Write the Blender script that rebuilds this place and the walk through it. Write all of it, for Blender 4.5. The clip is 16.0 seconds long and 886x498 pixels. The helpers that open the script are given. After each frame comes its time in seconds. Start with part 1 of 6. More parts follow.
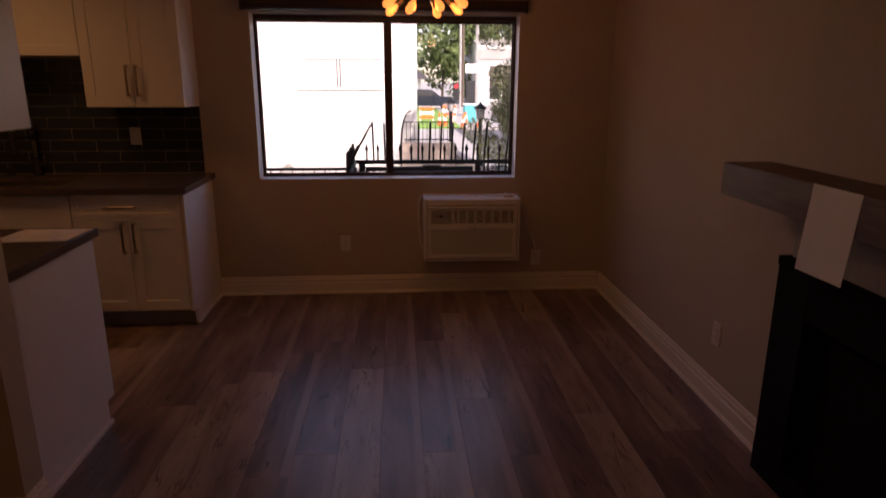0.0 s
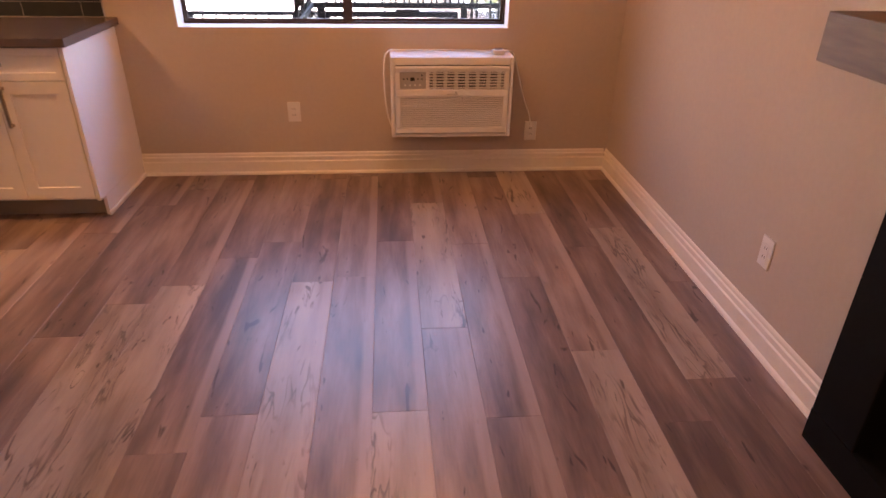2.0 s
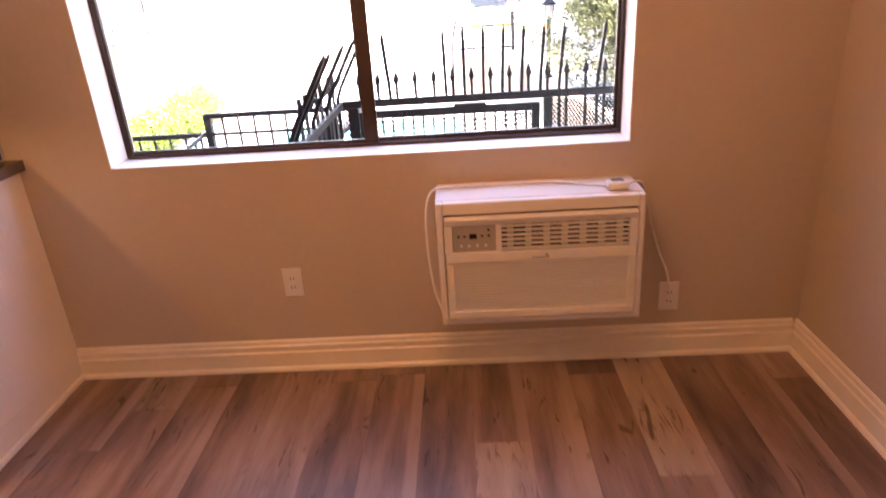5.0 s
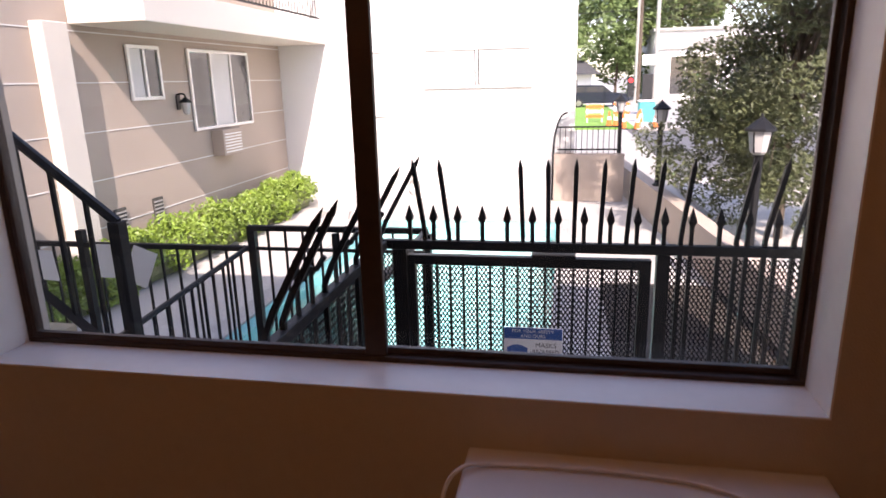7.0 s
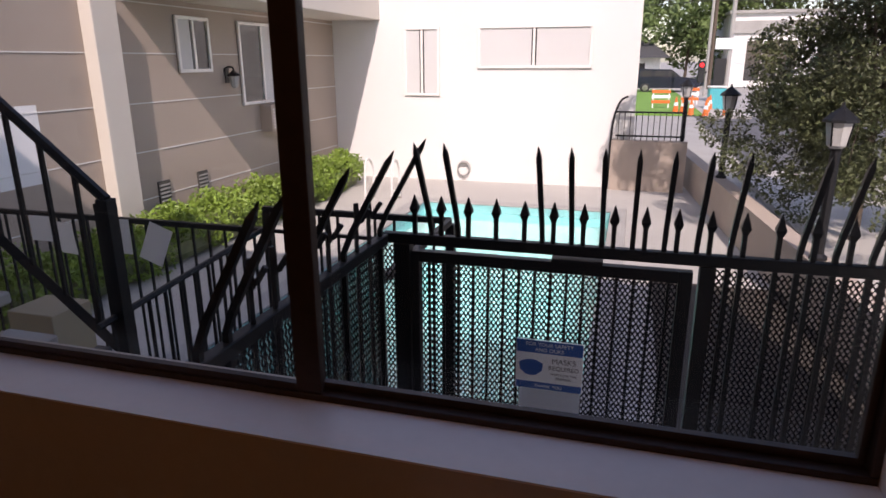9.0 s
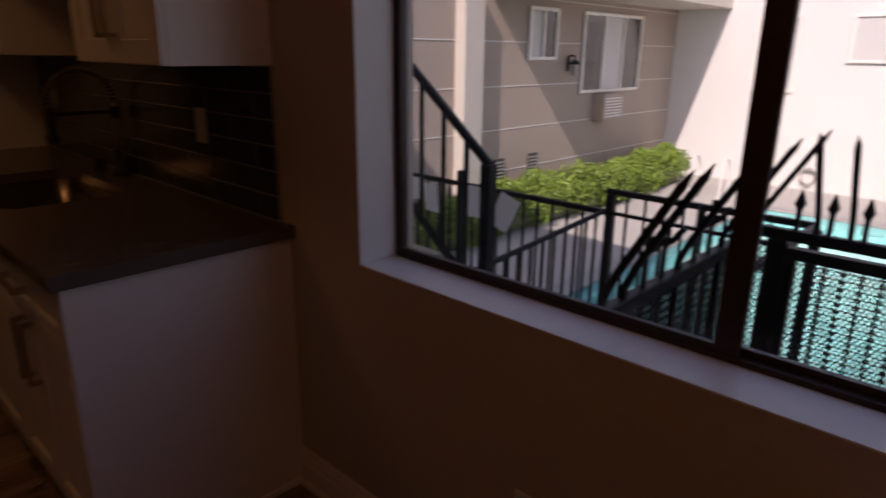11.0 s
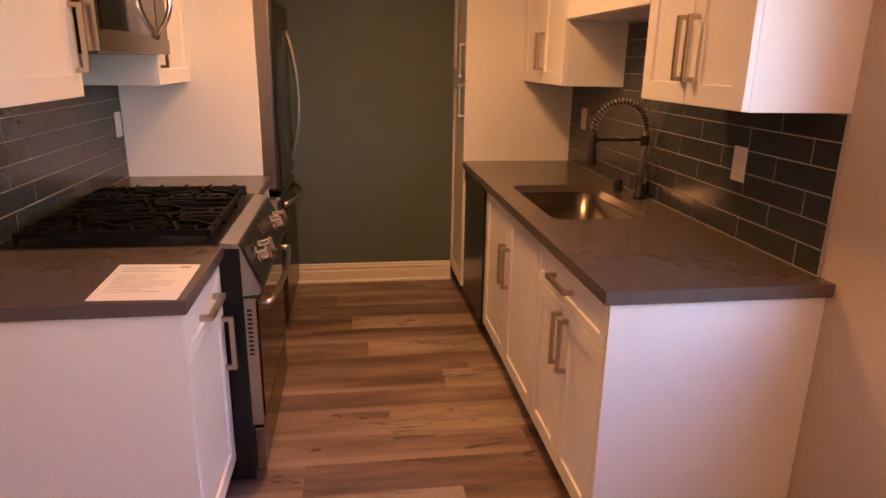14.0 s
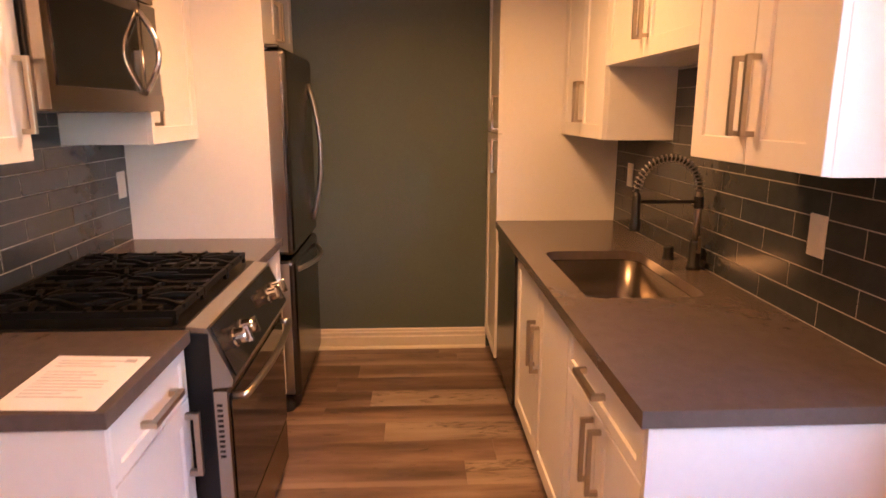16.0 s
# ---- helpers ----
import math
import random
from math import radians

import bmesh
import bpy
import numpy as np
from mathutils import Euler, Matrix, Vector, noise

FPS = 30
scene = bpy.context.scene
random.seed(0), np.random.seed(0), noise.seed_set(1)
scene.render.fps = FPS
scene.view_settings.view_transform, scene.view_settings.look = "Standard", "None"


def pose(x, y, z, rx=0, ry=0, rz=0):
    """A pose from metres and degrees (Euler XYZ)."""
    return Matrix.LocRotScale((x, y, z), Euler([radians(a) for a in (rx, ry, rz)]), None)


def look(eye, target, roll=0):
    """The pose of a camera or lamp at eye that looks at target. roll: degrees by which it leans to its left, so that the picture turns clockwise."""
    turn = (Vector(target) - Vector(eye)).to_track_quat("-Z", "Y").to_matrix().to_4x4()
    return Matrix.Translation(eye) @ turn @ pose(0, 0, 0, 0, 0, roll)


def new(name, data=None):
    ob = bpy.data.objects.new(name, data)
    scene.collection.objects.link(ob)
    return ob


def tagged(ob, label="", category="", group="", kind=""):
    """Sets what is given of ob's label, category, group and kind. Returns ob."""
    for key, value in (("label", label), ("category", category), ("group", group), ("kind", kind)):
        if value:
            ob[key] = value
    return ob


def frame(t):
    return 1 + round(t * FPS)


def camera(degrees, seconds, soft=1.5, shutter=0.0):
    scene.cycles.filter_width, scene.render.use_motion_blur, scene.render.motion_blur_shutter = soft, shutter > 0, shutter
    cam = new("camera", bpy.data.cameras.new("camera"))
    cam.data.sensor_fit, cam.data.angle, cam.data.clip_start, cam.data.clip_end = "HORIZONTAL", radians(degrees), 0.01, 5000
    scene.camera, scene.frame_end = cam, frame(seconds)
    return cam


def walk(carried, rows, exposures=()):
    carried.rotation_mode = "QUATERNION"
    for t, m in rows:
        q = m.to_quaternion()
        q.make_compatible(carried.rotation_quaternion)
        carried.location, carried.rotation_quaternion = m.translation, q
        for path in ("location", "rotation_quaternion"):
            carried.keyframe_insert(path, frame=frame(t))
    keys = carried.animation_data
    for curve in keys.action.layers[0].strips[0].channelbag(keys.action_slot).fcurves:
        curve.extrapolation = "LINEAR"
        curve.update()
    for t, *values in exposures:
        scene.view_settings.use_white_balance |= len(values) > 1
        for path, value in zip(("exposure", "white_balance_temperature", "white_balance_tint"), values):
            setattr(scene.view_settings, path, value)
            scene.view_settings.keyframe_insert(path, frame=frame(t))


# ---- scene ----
cam = camera(69.6, 16.0, shutter=0.4)
PATH = [
    (0, (-1.545, -4.614, 1.555), (-1.403, -2.686, 1.042), 0.2),
    (0.5, (-1.538, -4.478, 1.511), (-1.361, -2.604, 0.834), 0.9),
    (1, (-1.558, -4.221, 1.492), (-1.356, -2.392, 0.708), 0.5),
    (1.5, (-1.509, -4.021, 1.464), (-1.319, -2.245, 0.565), -0.3),
    (2, (-1.367, -3.78, 1.452), (-1.21, -2.02, 0.514), 1.0),
    (2.5, (-1.288, -3.579, 1.423), (-1.177, -1.865, 0.398), -0.5),
    (3, (-1.245, -3.304, 1.396), (-1.126, -1.591, 0.371), -0.1),
    (3.5, (-1.201, -3.067, 1.405), (-1.129, -1.347, 0.385), -0.7),
    (4, (-1.166, -2.788, 1.387), (-1.172, -1.041, 0.415), 0.2),
    (4.5, (-1.226, -2.482, 1.381), (-1.206, -0.689, 0.494), 0.1),
    (4.7, (-1.249, -2.365, 1.39), (-1.265, -0.55, 0.551), -2.0),
    (6.8, (-1.199, -1.264, 1.486), (-1.54, 0.634, 0.956), -1.9),
    (7, (-1.172, -1.175, 1.49), (-1.542, 0.722, 0.976), -1.5),
    (7.5, (-1.054, -0.95, 1.503), (-1.56, 0.917, 0.998), 0.4),
    (8, (-1.006, -0.826, 1.498), (-1.539, 1.024, 0.957), -0.4),
    (8.2, (-0.999, -0.801, 1.492), (-1.516, 1.049, 0.935), -0.3),
    (10.3, (-1.192, -0.849, 1.419), (-2.045, 0.872, 0.86), 1.1),
    (10.5, (-1.185, -0.902, 1.423), (-2.182, 0.741, 0.87), 0.4),
    (11, (-1.227, -1.043, 1.423), (-2.538, 0.346, 0.83), 0.7),
    (11.5, (-1.229, -1.194, 1.439), (-2.796, -0.095, 0.86), 1.0),
    (12, (-1.237, -1.308, 1.478), (-2.95, -0.459, 0.89), 0.7),
    (12.5, (-1.252, -1.365, 1.495), (-3.052, -0.719, 0.913), 0.7),
    (13, (-1.27, -1.403, 1.496), (-3.119, -0.921, 0.906), 1.2),
    (13.5, (-1.294, -1.392, 1.492), (-3.167, -1.001, 0.912), 0.5),
    (14, (-1.318, -1.325, 1.497), (-3.217, -1.054, 0.93), 0.9),
    (14.5, (-1.361, -1.19, 1.496), (-3.285, -1.035, 0.971), 1.6),
    (15, (-1.401, -1.127, 1.5), (-3.331, -1.02, 0.986), 0.8),
    (15.5, (-1.489, -1.119, 1.504), (-3.43, -1.05, 1.027), 0.5),
    (16, (-1.663, -1.131, 1.506), (-3.615, -1.035, 1.084), 0.1),
]
EXPOSURE = [(0, 1.2, 7400, 36), (0.5, 1.6, 7300, 36), (1, 3.0, 7100, 34), (1.5, 3.72, 6700, 28), (2, 4.25, 6650, 26), (3, 4.62, 6650, 25), (4, 4.55, 6850, 26), (4.7, 4.48, 7000, 27), (6.5, 2.1, 7000, 28), (7, 1.6, 7000, 28), (7.5, 1.02, 6900, 28), (8.2, 0.68, 6900, 28), (10.3, 0.3, 7000, 30), (11, 0.3, 7000, 32), (11.5, 0.95, 7100, 33), (12, 2.0, 7200, 34), (12.5, 2.95, 7200, 34), (13, 3.75, 6900, 30), (13.5, 4.0, 6600, 27), (14.5, 4.62, 6400, 24), (16, 4.8, 6500, 24)]
walk(cam, [(t, look(eye, target, roll)) for t, eye, target, roll in PATH], EXPOSURE)


# ---- world and large lights ----
SUN_WAY = Vector((0.292, -1.0, 1.0)).normalized()
world = bpy.data.worlds.new("sky")
scene.world = world
world.use_nodes = True
wn = world.node_tree.nodes
sky = wn.new("ShaderNodeTexSky")
sky.sky_type = "NISHITA"
sky.sun_disc = False
sky.sun_elevation = math.asin(SUN_WAY.z)
sky.sun_rotation = math.atan2(SUN_WAY.x, SUN_WAY.y)
wn["Background"].inputs["Strength"].default_value = 0.15
world.node_tree.links.new(sky.outputs[0], wn["Background"].inputs["Color"])


def lamp(name, kind, m, power, colour, **kw):
    data = bpy.data.lights.new(name, kind)
    data.energy, data.color = power, colour
    for k, v in kw.items():
        if k == "size":
            data.size = v
        if k == "size_y":
            data.shape, data.size_y = "RECTANGLE", v
        if k == "spread":
            data.spread = v
        if k == "angle":
            data.angle = v
        if k == "soft":
            data.shadow_soft_size = v
    ob = new(name, data)
    ob.matrix_basis = m
    return ob


WARM = (1.0, 0.50, 0.22)
lamp("sun", "SUN", look(SUN_WAY * 30, (0, 0, 0)), 3.4, (1.0, 0.95, 0.87), angle=radians(0.53))
lamp("kitchen_ceiling_lamp", "AREA", look((-3.95, -1.15, 2.37), (-3.95, -1.15, 0)), 1.3, (1.0, 0.49, 0.16), size=0.4, spread=radians(158))
# the living room lamp is an unseen fill, added to brighten the dining side
lamp("living_fill_lamp", "AREA", look((-1.9, -4.6, 2.35), (-1.9, -4.6, 0)), 1.62, WARM, size=0.30)
for bx, by in ((-1.57, -1.1), (-1.21, -1.1), (-1.39, -1.28), (-1.39, -0.92)):
    lamp("chandelier_lamp", "POINT", Matrix.Translation((bx, by, 1.88)), 0.33, WARM, soft=0.04)


# ---- materials ----
def mat(name, base, rough=0.5, metal=0.0, vary=0.12, scale=6.0, bump=0.0, bscale=120.0, stretch=(1, 1, 1), fine=40.0, coat=0.0, spec=0.5):
    """Principled paint with a broad and a fine variation and a fine relief."""
    m = bpy.data.materials.new(name)
    m.use_nodes = True
    n, l = m.node_tree.nodes, m.node_tree.links
    p = n["Principled BSDF"]
    p.inputs["Roughness"].default_value, p.inputs["Metallic"].default_value = rough, metal
    p.inputs["Specular IOR Level"].default_value = spec
    p.inputs["Coat Weight"].default_value = coat
    tc, mp = n.new("ShaderNodeTexCoord"), n.new("ShaderNodeMapping")
    mp.inputs["Scale"].default_value = stretch
    l.new(tc.outputs["Object"], mp.inputs["Vector"])
    a, b = n.new("ShaderNodeTexNoise"), n.new("ShaderNodeTexNoise")
    a.inputs["Scale"].default_value, b.inputs["Scale"].default_value = scale, fine
    a.inputs["Detail"].default_value, b.inputs["Detail"].default_value = 3, 4
    l.new(mp.outputs[0], a.inputs["Vector"])
    l.new(mp.outputs[0], b.inputs["Vector"])
    mx = n.new("ShaderNodeMix")
    mx.data_type = "FLOAT"
    mx.inputs[0].default_value = 0.45
    l.new(a.outputs["Fac"], mx.inputs[2])
    l.new(b.outputs["Fac"], mx.inputs[3])
    r = n.new("ShaderNodeValToRGB")
    r.color_ramp.elements[0].position, r.color_ramp.elements[1].position = 0.3, 0.7
    r.color_ramp.elements[0].color = [c * (1 - vary) for c in base] + [1]
    r.color_ramp.elements[1].color = [min(1, c * (1 + vary)) for c in base] + [1]
    l.new(mx.outputs[0], r.inputs[0])
    l.new(r.outputs[0], p.inputs["Base Color"])
    if bump:
        c, d = n.new("ShaderNodeTexNoise"), n.new("ShaderNodeBump")
        c.inputs["Scale"].default_value = bscale
        d.inputs["Strength"].default_value, d.inputs["Distance"].default_value = bump, 0.004
        l.new(mp.outputs[0], c.inputs["Vector"])
        l.new(c.outputs["Fac"], d.inputs["Height"])
        l.new(d.outputs[0], p.inputs["Normal"])
    return m


def glow(name, colour, strength):
    m = bpy.data.materials.new(name)
    m.use_nodes = True
    p = m.node_tree.nodes["Principled BSDF"]
    p.inputs["Base Color"].default_value = (*colour, 1)
    p.inputs["Emission Color"].default_value = (*colour, 1)
    p.inputs["Emission Strength"].default_value = strength
    return m


def plank_mat(name, dark, mid, light, veined=0.0):
    """Printed vinyl oak: long grain streaks along y, each plank shifted and toned by chance."""
    m = bpy.data.materials.new(name)
    m.use_nodes = True
    n, l = m.node_tree.nodes, m.node_tree.links
    p = n["Principled BSDF"]
    tc, info, mp = n.new("ShaderNodeTexCoord"), n.new("ShaderNodeObjectInfo"), n.new("ShaderNodeMapping")
    mul = n.new("ShaderNodeMath")
    mul.operation = "MULTIPLY"
    mul.inputs[1].default_value = 91.0
    l.new(info.outputs["Random"], mul.inputs[0])
    l.new(mul.outputs[0], mp.inputs["Location"])
    mp.inputs["Scale"].default_value = (1.0, 0.11, 1.0)
    l.new(tc.outputs["Object"], mp.inputs["Vector"])
    a, b, k = n.new("ShaderNodeTexNoise"), n.new("ShaderNodeTexNoise"), n.new("ShaderNodeTexNoise")
    a.inputs["Scale"].default_value, a.inputs["Detail"].default_value, a.inputs["Distortion"].default_value = 16, 4, 1.0
    b.inputs["Scale"].default_value, b.inputs["Detail"].default_value = 120, 3
    k.inputs["Scale"].default_value, k.inputs["Detail"].default_value, k.inputs["Distortion"].default_value = 14, 3, 2.6
    ml, wide = n.new("ShaderNodeMapping"), n.new("ShaderNodeTexNoise")
    ml.inputs["Scale"].default_value = (1.0, 0.17, 1.0)
    l.new(mul.outputs[0], ml.inputs["Location"])
    l.new(tc.outputs["Object"], ml.inputs["Vector"])
    wide.inputs["Scale"].default_value, wide.inputs["Detail"].default_value = 9, 2
    l.new(ml.outputs[0], wide.inputs["Vector"])
    for t in (a, b):
        l.new(mp.outputs[0], t.inputs["Vector"])
    mk = n.new("ShaderNodeMapping")
    mk.inputs["Scale"].default_value = (1.0, 0.2, 1.0)
    l.new(mul.outputs[0], mk.inputs["Location"])
    l.new(tc.outputs["Object"], mk.inputs["Vector"])
    l.new(mk.outputs[0], k.inputs["Vector"])
    mx = n.new("ShaderNodeMix")
    mx.data_type = "FLOAT"
    mx.inputs[0].default_value = 0.12
    two = n.new("ShaderNodeMix")
    two.data_type = "FLOAT"
    two.inputs[0].default_value = 0.32
    l.new(wide.outputs["Fac"], two.inputs[2])
    l.new(a.outputs["Fac"], two.inputs[3])
    l.new(two.outputs[0], mx.inputs[2])
    l.new(b.outputs["Fac"], mx.inputs[3])
    tone = n.new("ShaderNodeMath")
    tone.operation = "MULTIPLY_ADD"
    tone.inputs[1].default_value, tone.inputs[2].default_value = 0.07, -0.035
    l.new(info.outputs["Random"], tone.inputs[0])
    add = n.new("ShaderNodeMath")
    l.new(mx.outputs[0], add.inputs[0])
    l.new(tone.outputs[0], add.inputs[1])
    r = n.new("ShaderNodeValToRGB")
    e = r.color_ramp.elements
    e[0].position, e[0].color = 0.36, (*dark, 1)
    e[1].position, e[1].color = 0.66, (*light, 1)
    x = e.new(0.5)
    x.color = (*mid, 1)
    l.new(add.outputs[0], r.inputs[0])
    # dark cracks and knots
    cr = n.new("ShaderNodeValToRGB")
    c = cr.color_ramp.elements
    c[0].position, c[0].color = 0.30, (0.30, 0.26, 0.25, 1)
    c[1].position, c[1].color = 0.345, (1, 1, 1, 1)
    l.new(k.outputs["Fac"], cr.inputs[0])
    mm = n.new("ShaderNodeMix")
    mm.data_type, mm.blend_type = "RGBA", "MULTIPLY"
    mm.inputs[0].default_value = 1.0
    l.new(r.outputs[0], mm.inputs[6])
    l.new(cr.outputs[0], mm.inputs[7])
    sx, band, gate = n.new("ShaderNodeSeparateXYZ"), n.new("ShaderNodeMapRange"), n.new("ShaderNodeMath")
    l.new(tc.outputs["Object"], sx.inputs[0])
    band.inputs["From Min"].default_value, band.inputs["From Max"].default_value = 0.138, 0.152
    l.new(sx.outputs["X"], band.inputs["Value"])
    gate.operation = "GREATER_THAN"
    gate.inputs[1].default_value = 0.45
    l.new(info.outputs["Random"], gate.inputs[0])
    both = n.new("ShaderNodeMath")
    both.operation = "MULTIPLY"
    l.new(band.outputs[0], both.inputs[0])
    l.new(gate.outputs[0], both.inputs[1])
    half = n.new("ShaderNodeMath")
    half.operation = "MULTIPLY"
    half.inputs[1].default_value = 0.5
    l.new(both.outputs[0], half.inputs[0])
    pale = n.new("ShaderNodeMix")
    pale.data_type = "RGBA"
    pale.inputs[7].default_value = (0.42, 0.31, 0.25, 1)
    l.new(half.outputs[0], pale.inputs[0])
    # short dark veins: thin contour lines of a stretched noise
    vm, vn = n.new("ShaderNodeMapping"), n.new("ShaderNodeTexNoise")
    vm.inputs["Scale"].default_value = (1.0, 0.13, 1.0)
    l.new(mul.outputs[0], vm.inputs["Location"])
    l.new(tc.outputs["Object"], vm.inputs["Vector"])
    l.new(vm.outputs[0], vn.inputs["Vector"])
    vn.inputs["Scale"].default_value, vn.inputs["Detail"].default_value, vn.inputs["Distortion"].default_value = 24, 1.5, 1.6
    vr = n.new("ShaderNodeValToRGB")
    ve = vr.color_ramp.elements
    ve[0].position, ve[0].color = 0.50, (1, 1, 1, 1)
    ve[1].position, ve[1].color = 0.60, (1, 1, 1, 1)
    for at, shade in ((0.538, 0.30), (0.556, 0.30)):
        ve.new(at).color = (shade, shade * 0.92, shade * 0.9, 1)
    l.new(vn.outputs["Fac"], vr.inputs[0])
    vx = n.new("ShaderNodeMix")
    vx.data_type, vx.blend_type = "RGBA", "MULTIPLY"
    # the veins come in patches
    pm, pn, pr = n.new("ShaderNodeMapping"), n.new("ShaderNodeTexNoise"), n.new("ShaderNodeMapRange")
    pm.inputs["Scale"].default_value = (1.0, 0.35, 1.0)
    l.new(mul.outputs[0], pm.inputs["Location"])
    l.new(tc.outputs["Object"], pm.inputs["Vector"])
    l.new(pm.outputs[0], pn.inputs["Vector"])
    pn.inputs["Scale"].default_value = 8
    pr.inputs["From Min"].default_value, pr.inputs["From Max"].default_value = 0.47, 0.60
    pr.inputs["To Max"].default_value = veined
    l.new(pn.outputs["Fac"], pr.inputs["Value"])
    l.new(pr.outputs[0], vx.inputs[0])
    l.new(mm.outputs[2], vx.inputs[6])
    l.new(vr.outputs[0], vx.inputs[7])
    l.new(vx.outputs[2], pale.inputs[6])
    l.new(pale.outputs[2], p.inputs["Base Color"])
    rr = n.new("ShaderNodeMapRange")
    rr.inputs["To Min"].default_value, rr.inputs["To Max"].default_value = 0.30, 0.42
    l.new(b.outputs["Fac"], rr.inputs["Value"])
    l.new(rr.outputs[0], p.inputs["Roughness"])
    p.inputs["Specular IOR Level"].default_value = 0.75
    d = n.new("ShaderNodeBump")
    d.inputs["Strength"].default_value, d.inputs["Distance"].default_value = 0.25, 0.001
    l.new(b.outputs["Fac"], d.inputs["Height"])
    l.new(d.outputs[0], p.inputs["Normal"])
    return m


M_WALL = mat("greige_wall_paint", (0.50, 0.43, 0.35), 0.75, vary=0.05, scale=2, bump=0.25, bscale=260)
M_CEIL = mat("white_ceiling_paint", (0.78, 0.76, 0.72), 0.8, vary=0.03, bump=0.3, bscale=180)
M_BASE = mat("cream_skirting_paint", (0.80, 0.745, 0.64), 0.35, vary=0.05, scale=4)
M_TRIM = mat("white_trim_paint", (0.80, 0.77, 0.72), 0.38, vary=0.04, scale=4)
M_CAB = mat("white_cabinet_lacquer", (0.80, 0.78, 0.75), 0.33, vary=0.025, scale=3)
M_TOE = mat("grey_toe_board", (0.26, 0.24, 0.23), 0.5, vary=0.06)
M_GREEN = mat("dark_green_wall_paint", (0.112, 0.148, 0.138), 0.6, vary=0.07, scale=2, bump=0.2, bscale=260)
M_QUARTZ = mat("grey_brown_quartz", (0.108, 0.086, 0.078), 0.24, vary=0.12, scale=30, fine=300)
M_TILE = mat("blue_grey_glazed_tile", (0.036, 0.042, 0.048), 0.2, vary=0.18, scale=5, fine=25, bump=0.06, bscale=14)
M_GROUT = mat("grout", (0.33, 0.315, 0.295), 0.85, vary=0.1)
M_STEEL = mat("brushed_stainless_steel", (0.42, 0.385, 0.35), 0.3, 1.0, vary=0.08, stretch=(1, 60, 60), scale=10)
M_DSTEEL = mat("dark_stainless_steel", (0.10, 0.10, 0.105), 0.26, 1.0, vary=0.08, stretch=(60, 60, 1), scale=6)
M_SLATE = mat("slate_stainless_steel", (0.21, 0.175, 0.145), 0.27, 1.0, vary=0.08, stretch=(1, 60, 60), scale=10)
M_NICKEL = mat("brushed_nickel", (0.47, 0.42, 0.36), 0.32, 1.0, vary=0.06)
M_CHROME = mat("chrome", (0.75, 0.74, 0.73), 0.1, 1.0, vary=0.02)
M_BLACK = mat("black_enamel", (0.006, 0.006, 0.0065), 0.3, vary=0.2, spec=0.3)
M_FIRE = mat("black_fireplace_paint", (0.005, 0.005, 0.0055), 0.9, vary=0.2, spec=0.15)
M_MATTE = mat("matt_black_paint", (0.014, 0.014, 0.015), 0.5, vary=0.2)
M_GLASSB = mat("black_glass", (0.01, 0.01, 0.011), 0.06, vary=0.1, spec=0.6)
M_IRON = mat("cast_iron", (0.004, 0.004, 0.004), 0.6, vary=0.25, bump=0.2, bscale=200, spec=0.2)
M_FRAME = mat("brown_window_aluminium", (0.045, 0.026, 0.018), 0.45, 0.2, vary=0.3, scale=8)
M_PLASTIC = mat("white_plastic", (0.72, 0.71, 0.68), 0.4, vary=0.03)
M_GRILLE = mat("cream_plastic", (0.66, 0.63, 0.57), 0.45, vary=0.04)
M_PAPER = mat("white_paper", (0.82, 0.82, 0.82), 0.8, vary=0.03)
M_SLEEVE = mat("sunlit_paper", (0.82, 0.83, 0.85), 0.8, vary=0.03)
sn = M_SLEEVE.node_tree
tr, ms = sn.nodes.new("ShaderNodeBsdfTranslucent"), sn.nodes.new("ShaderNodeMixShader")
tr.inputs["Color"].default_value = (0.82, 0.84, 0.88, 1)
ms.inputs[0].default_value = 0.7
sn.links.new(sn.nodes["Principled BSDF"].outputs[0], ms.inputs[1])
sn.links.new(tr.outputs[0], ms.inputs[2])
sn.links.new(ms.outputs[0], sn.nodes["Material Output"].inputs["Surface"])
M_INK = mat("grey_print", (0.45, 0.45, 0.47), 0.8, vary=0.1)
M_MANTEL = mat("weathered_grey_wood", (0.14, 0.105, 0.085), 0.55, vary=0.45, scale=7, stretch=(1, 0.12, 1), fine=60, bump=0.3)
M_STONE = mat("grey_marble", (0.40, 0.38, 0.37), 0.3, vary=0.15, scale=5)
M_BRASS = mat("aged_brass", (0.25, 0.16, 0.07), 0.35, 1.0, vary=0.1)
M_RUBBER = mat("black_rubber", (0.02, 0.02, 0.02), 0.7, vary=0.15)
M_WOODDARK = mat("dark_oak_base", (0.05, 0.035, 0.028), 0.7)
M_RAIL = mat("black_rail_paint", (0.008, 0.008, 0.009), 0.5, 0.0, vary=0.25, scale=14, bump=0.1, spec=0.3)
M_STUCCO = mat("tan_stucco", (0.40, 0.33, 0.275), 0.9, vary=0.09, scale=1.2, fine=30, bump=0.5, bscale=90)
M_WHITE = mat("white_stucco", (0.70, 0.69, 0.665), 0.9, vary=0.04, scale=1.0, bump=0.4, bscale=90)
M_DECK = mat("pale_concrete", (0.42, 0.40, 0.37), 0.85, vary=0.12, scale=0.9, fine=25, bump=0.3)
M_POOL = mat("turquoise_plaster", (0.20, 0.50, 0.50), 0.5, vary=0.08, scale=1.5)
M_ASPHALT = mat("asphalt", (0.10, 0.10, 0.105), 0.9, vary=0.2, scale=0.6, fine=20)
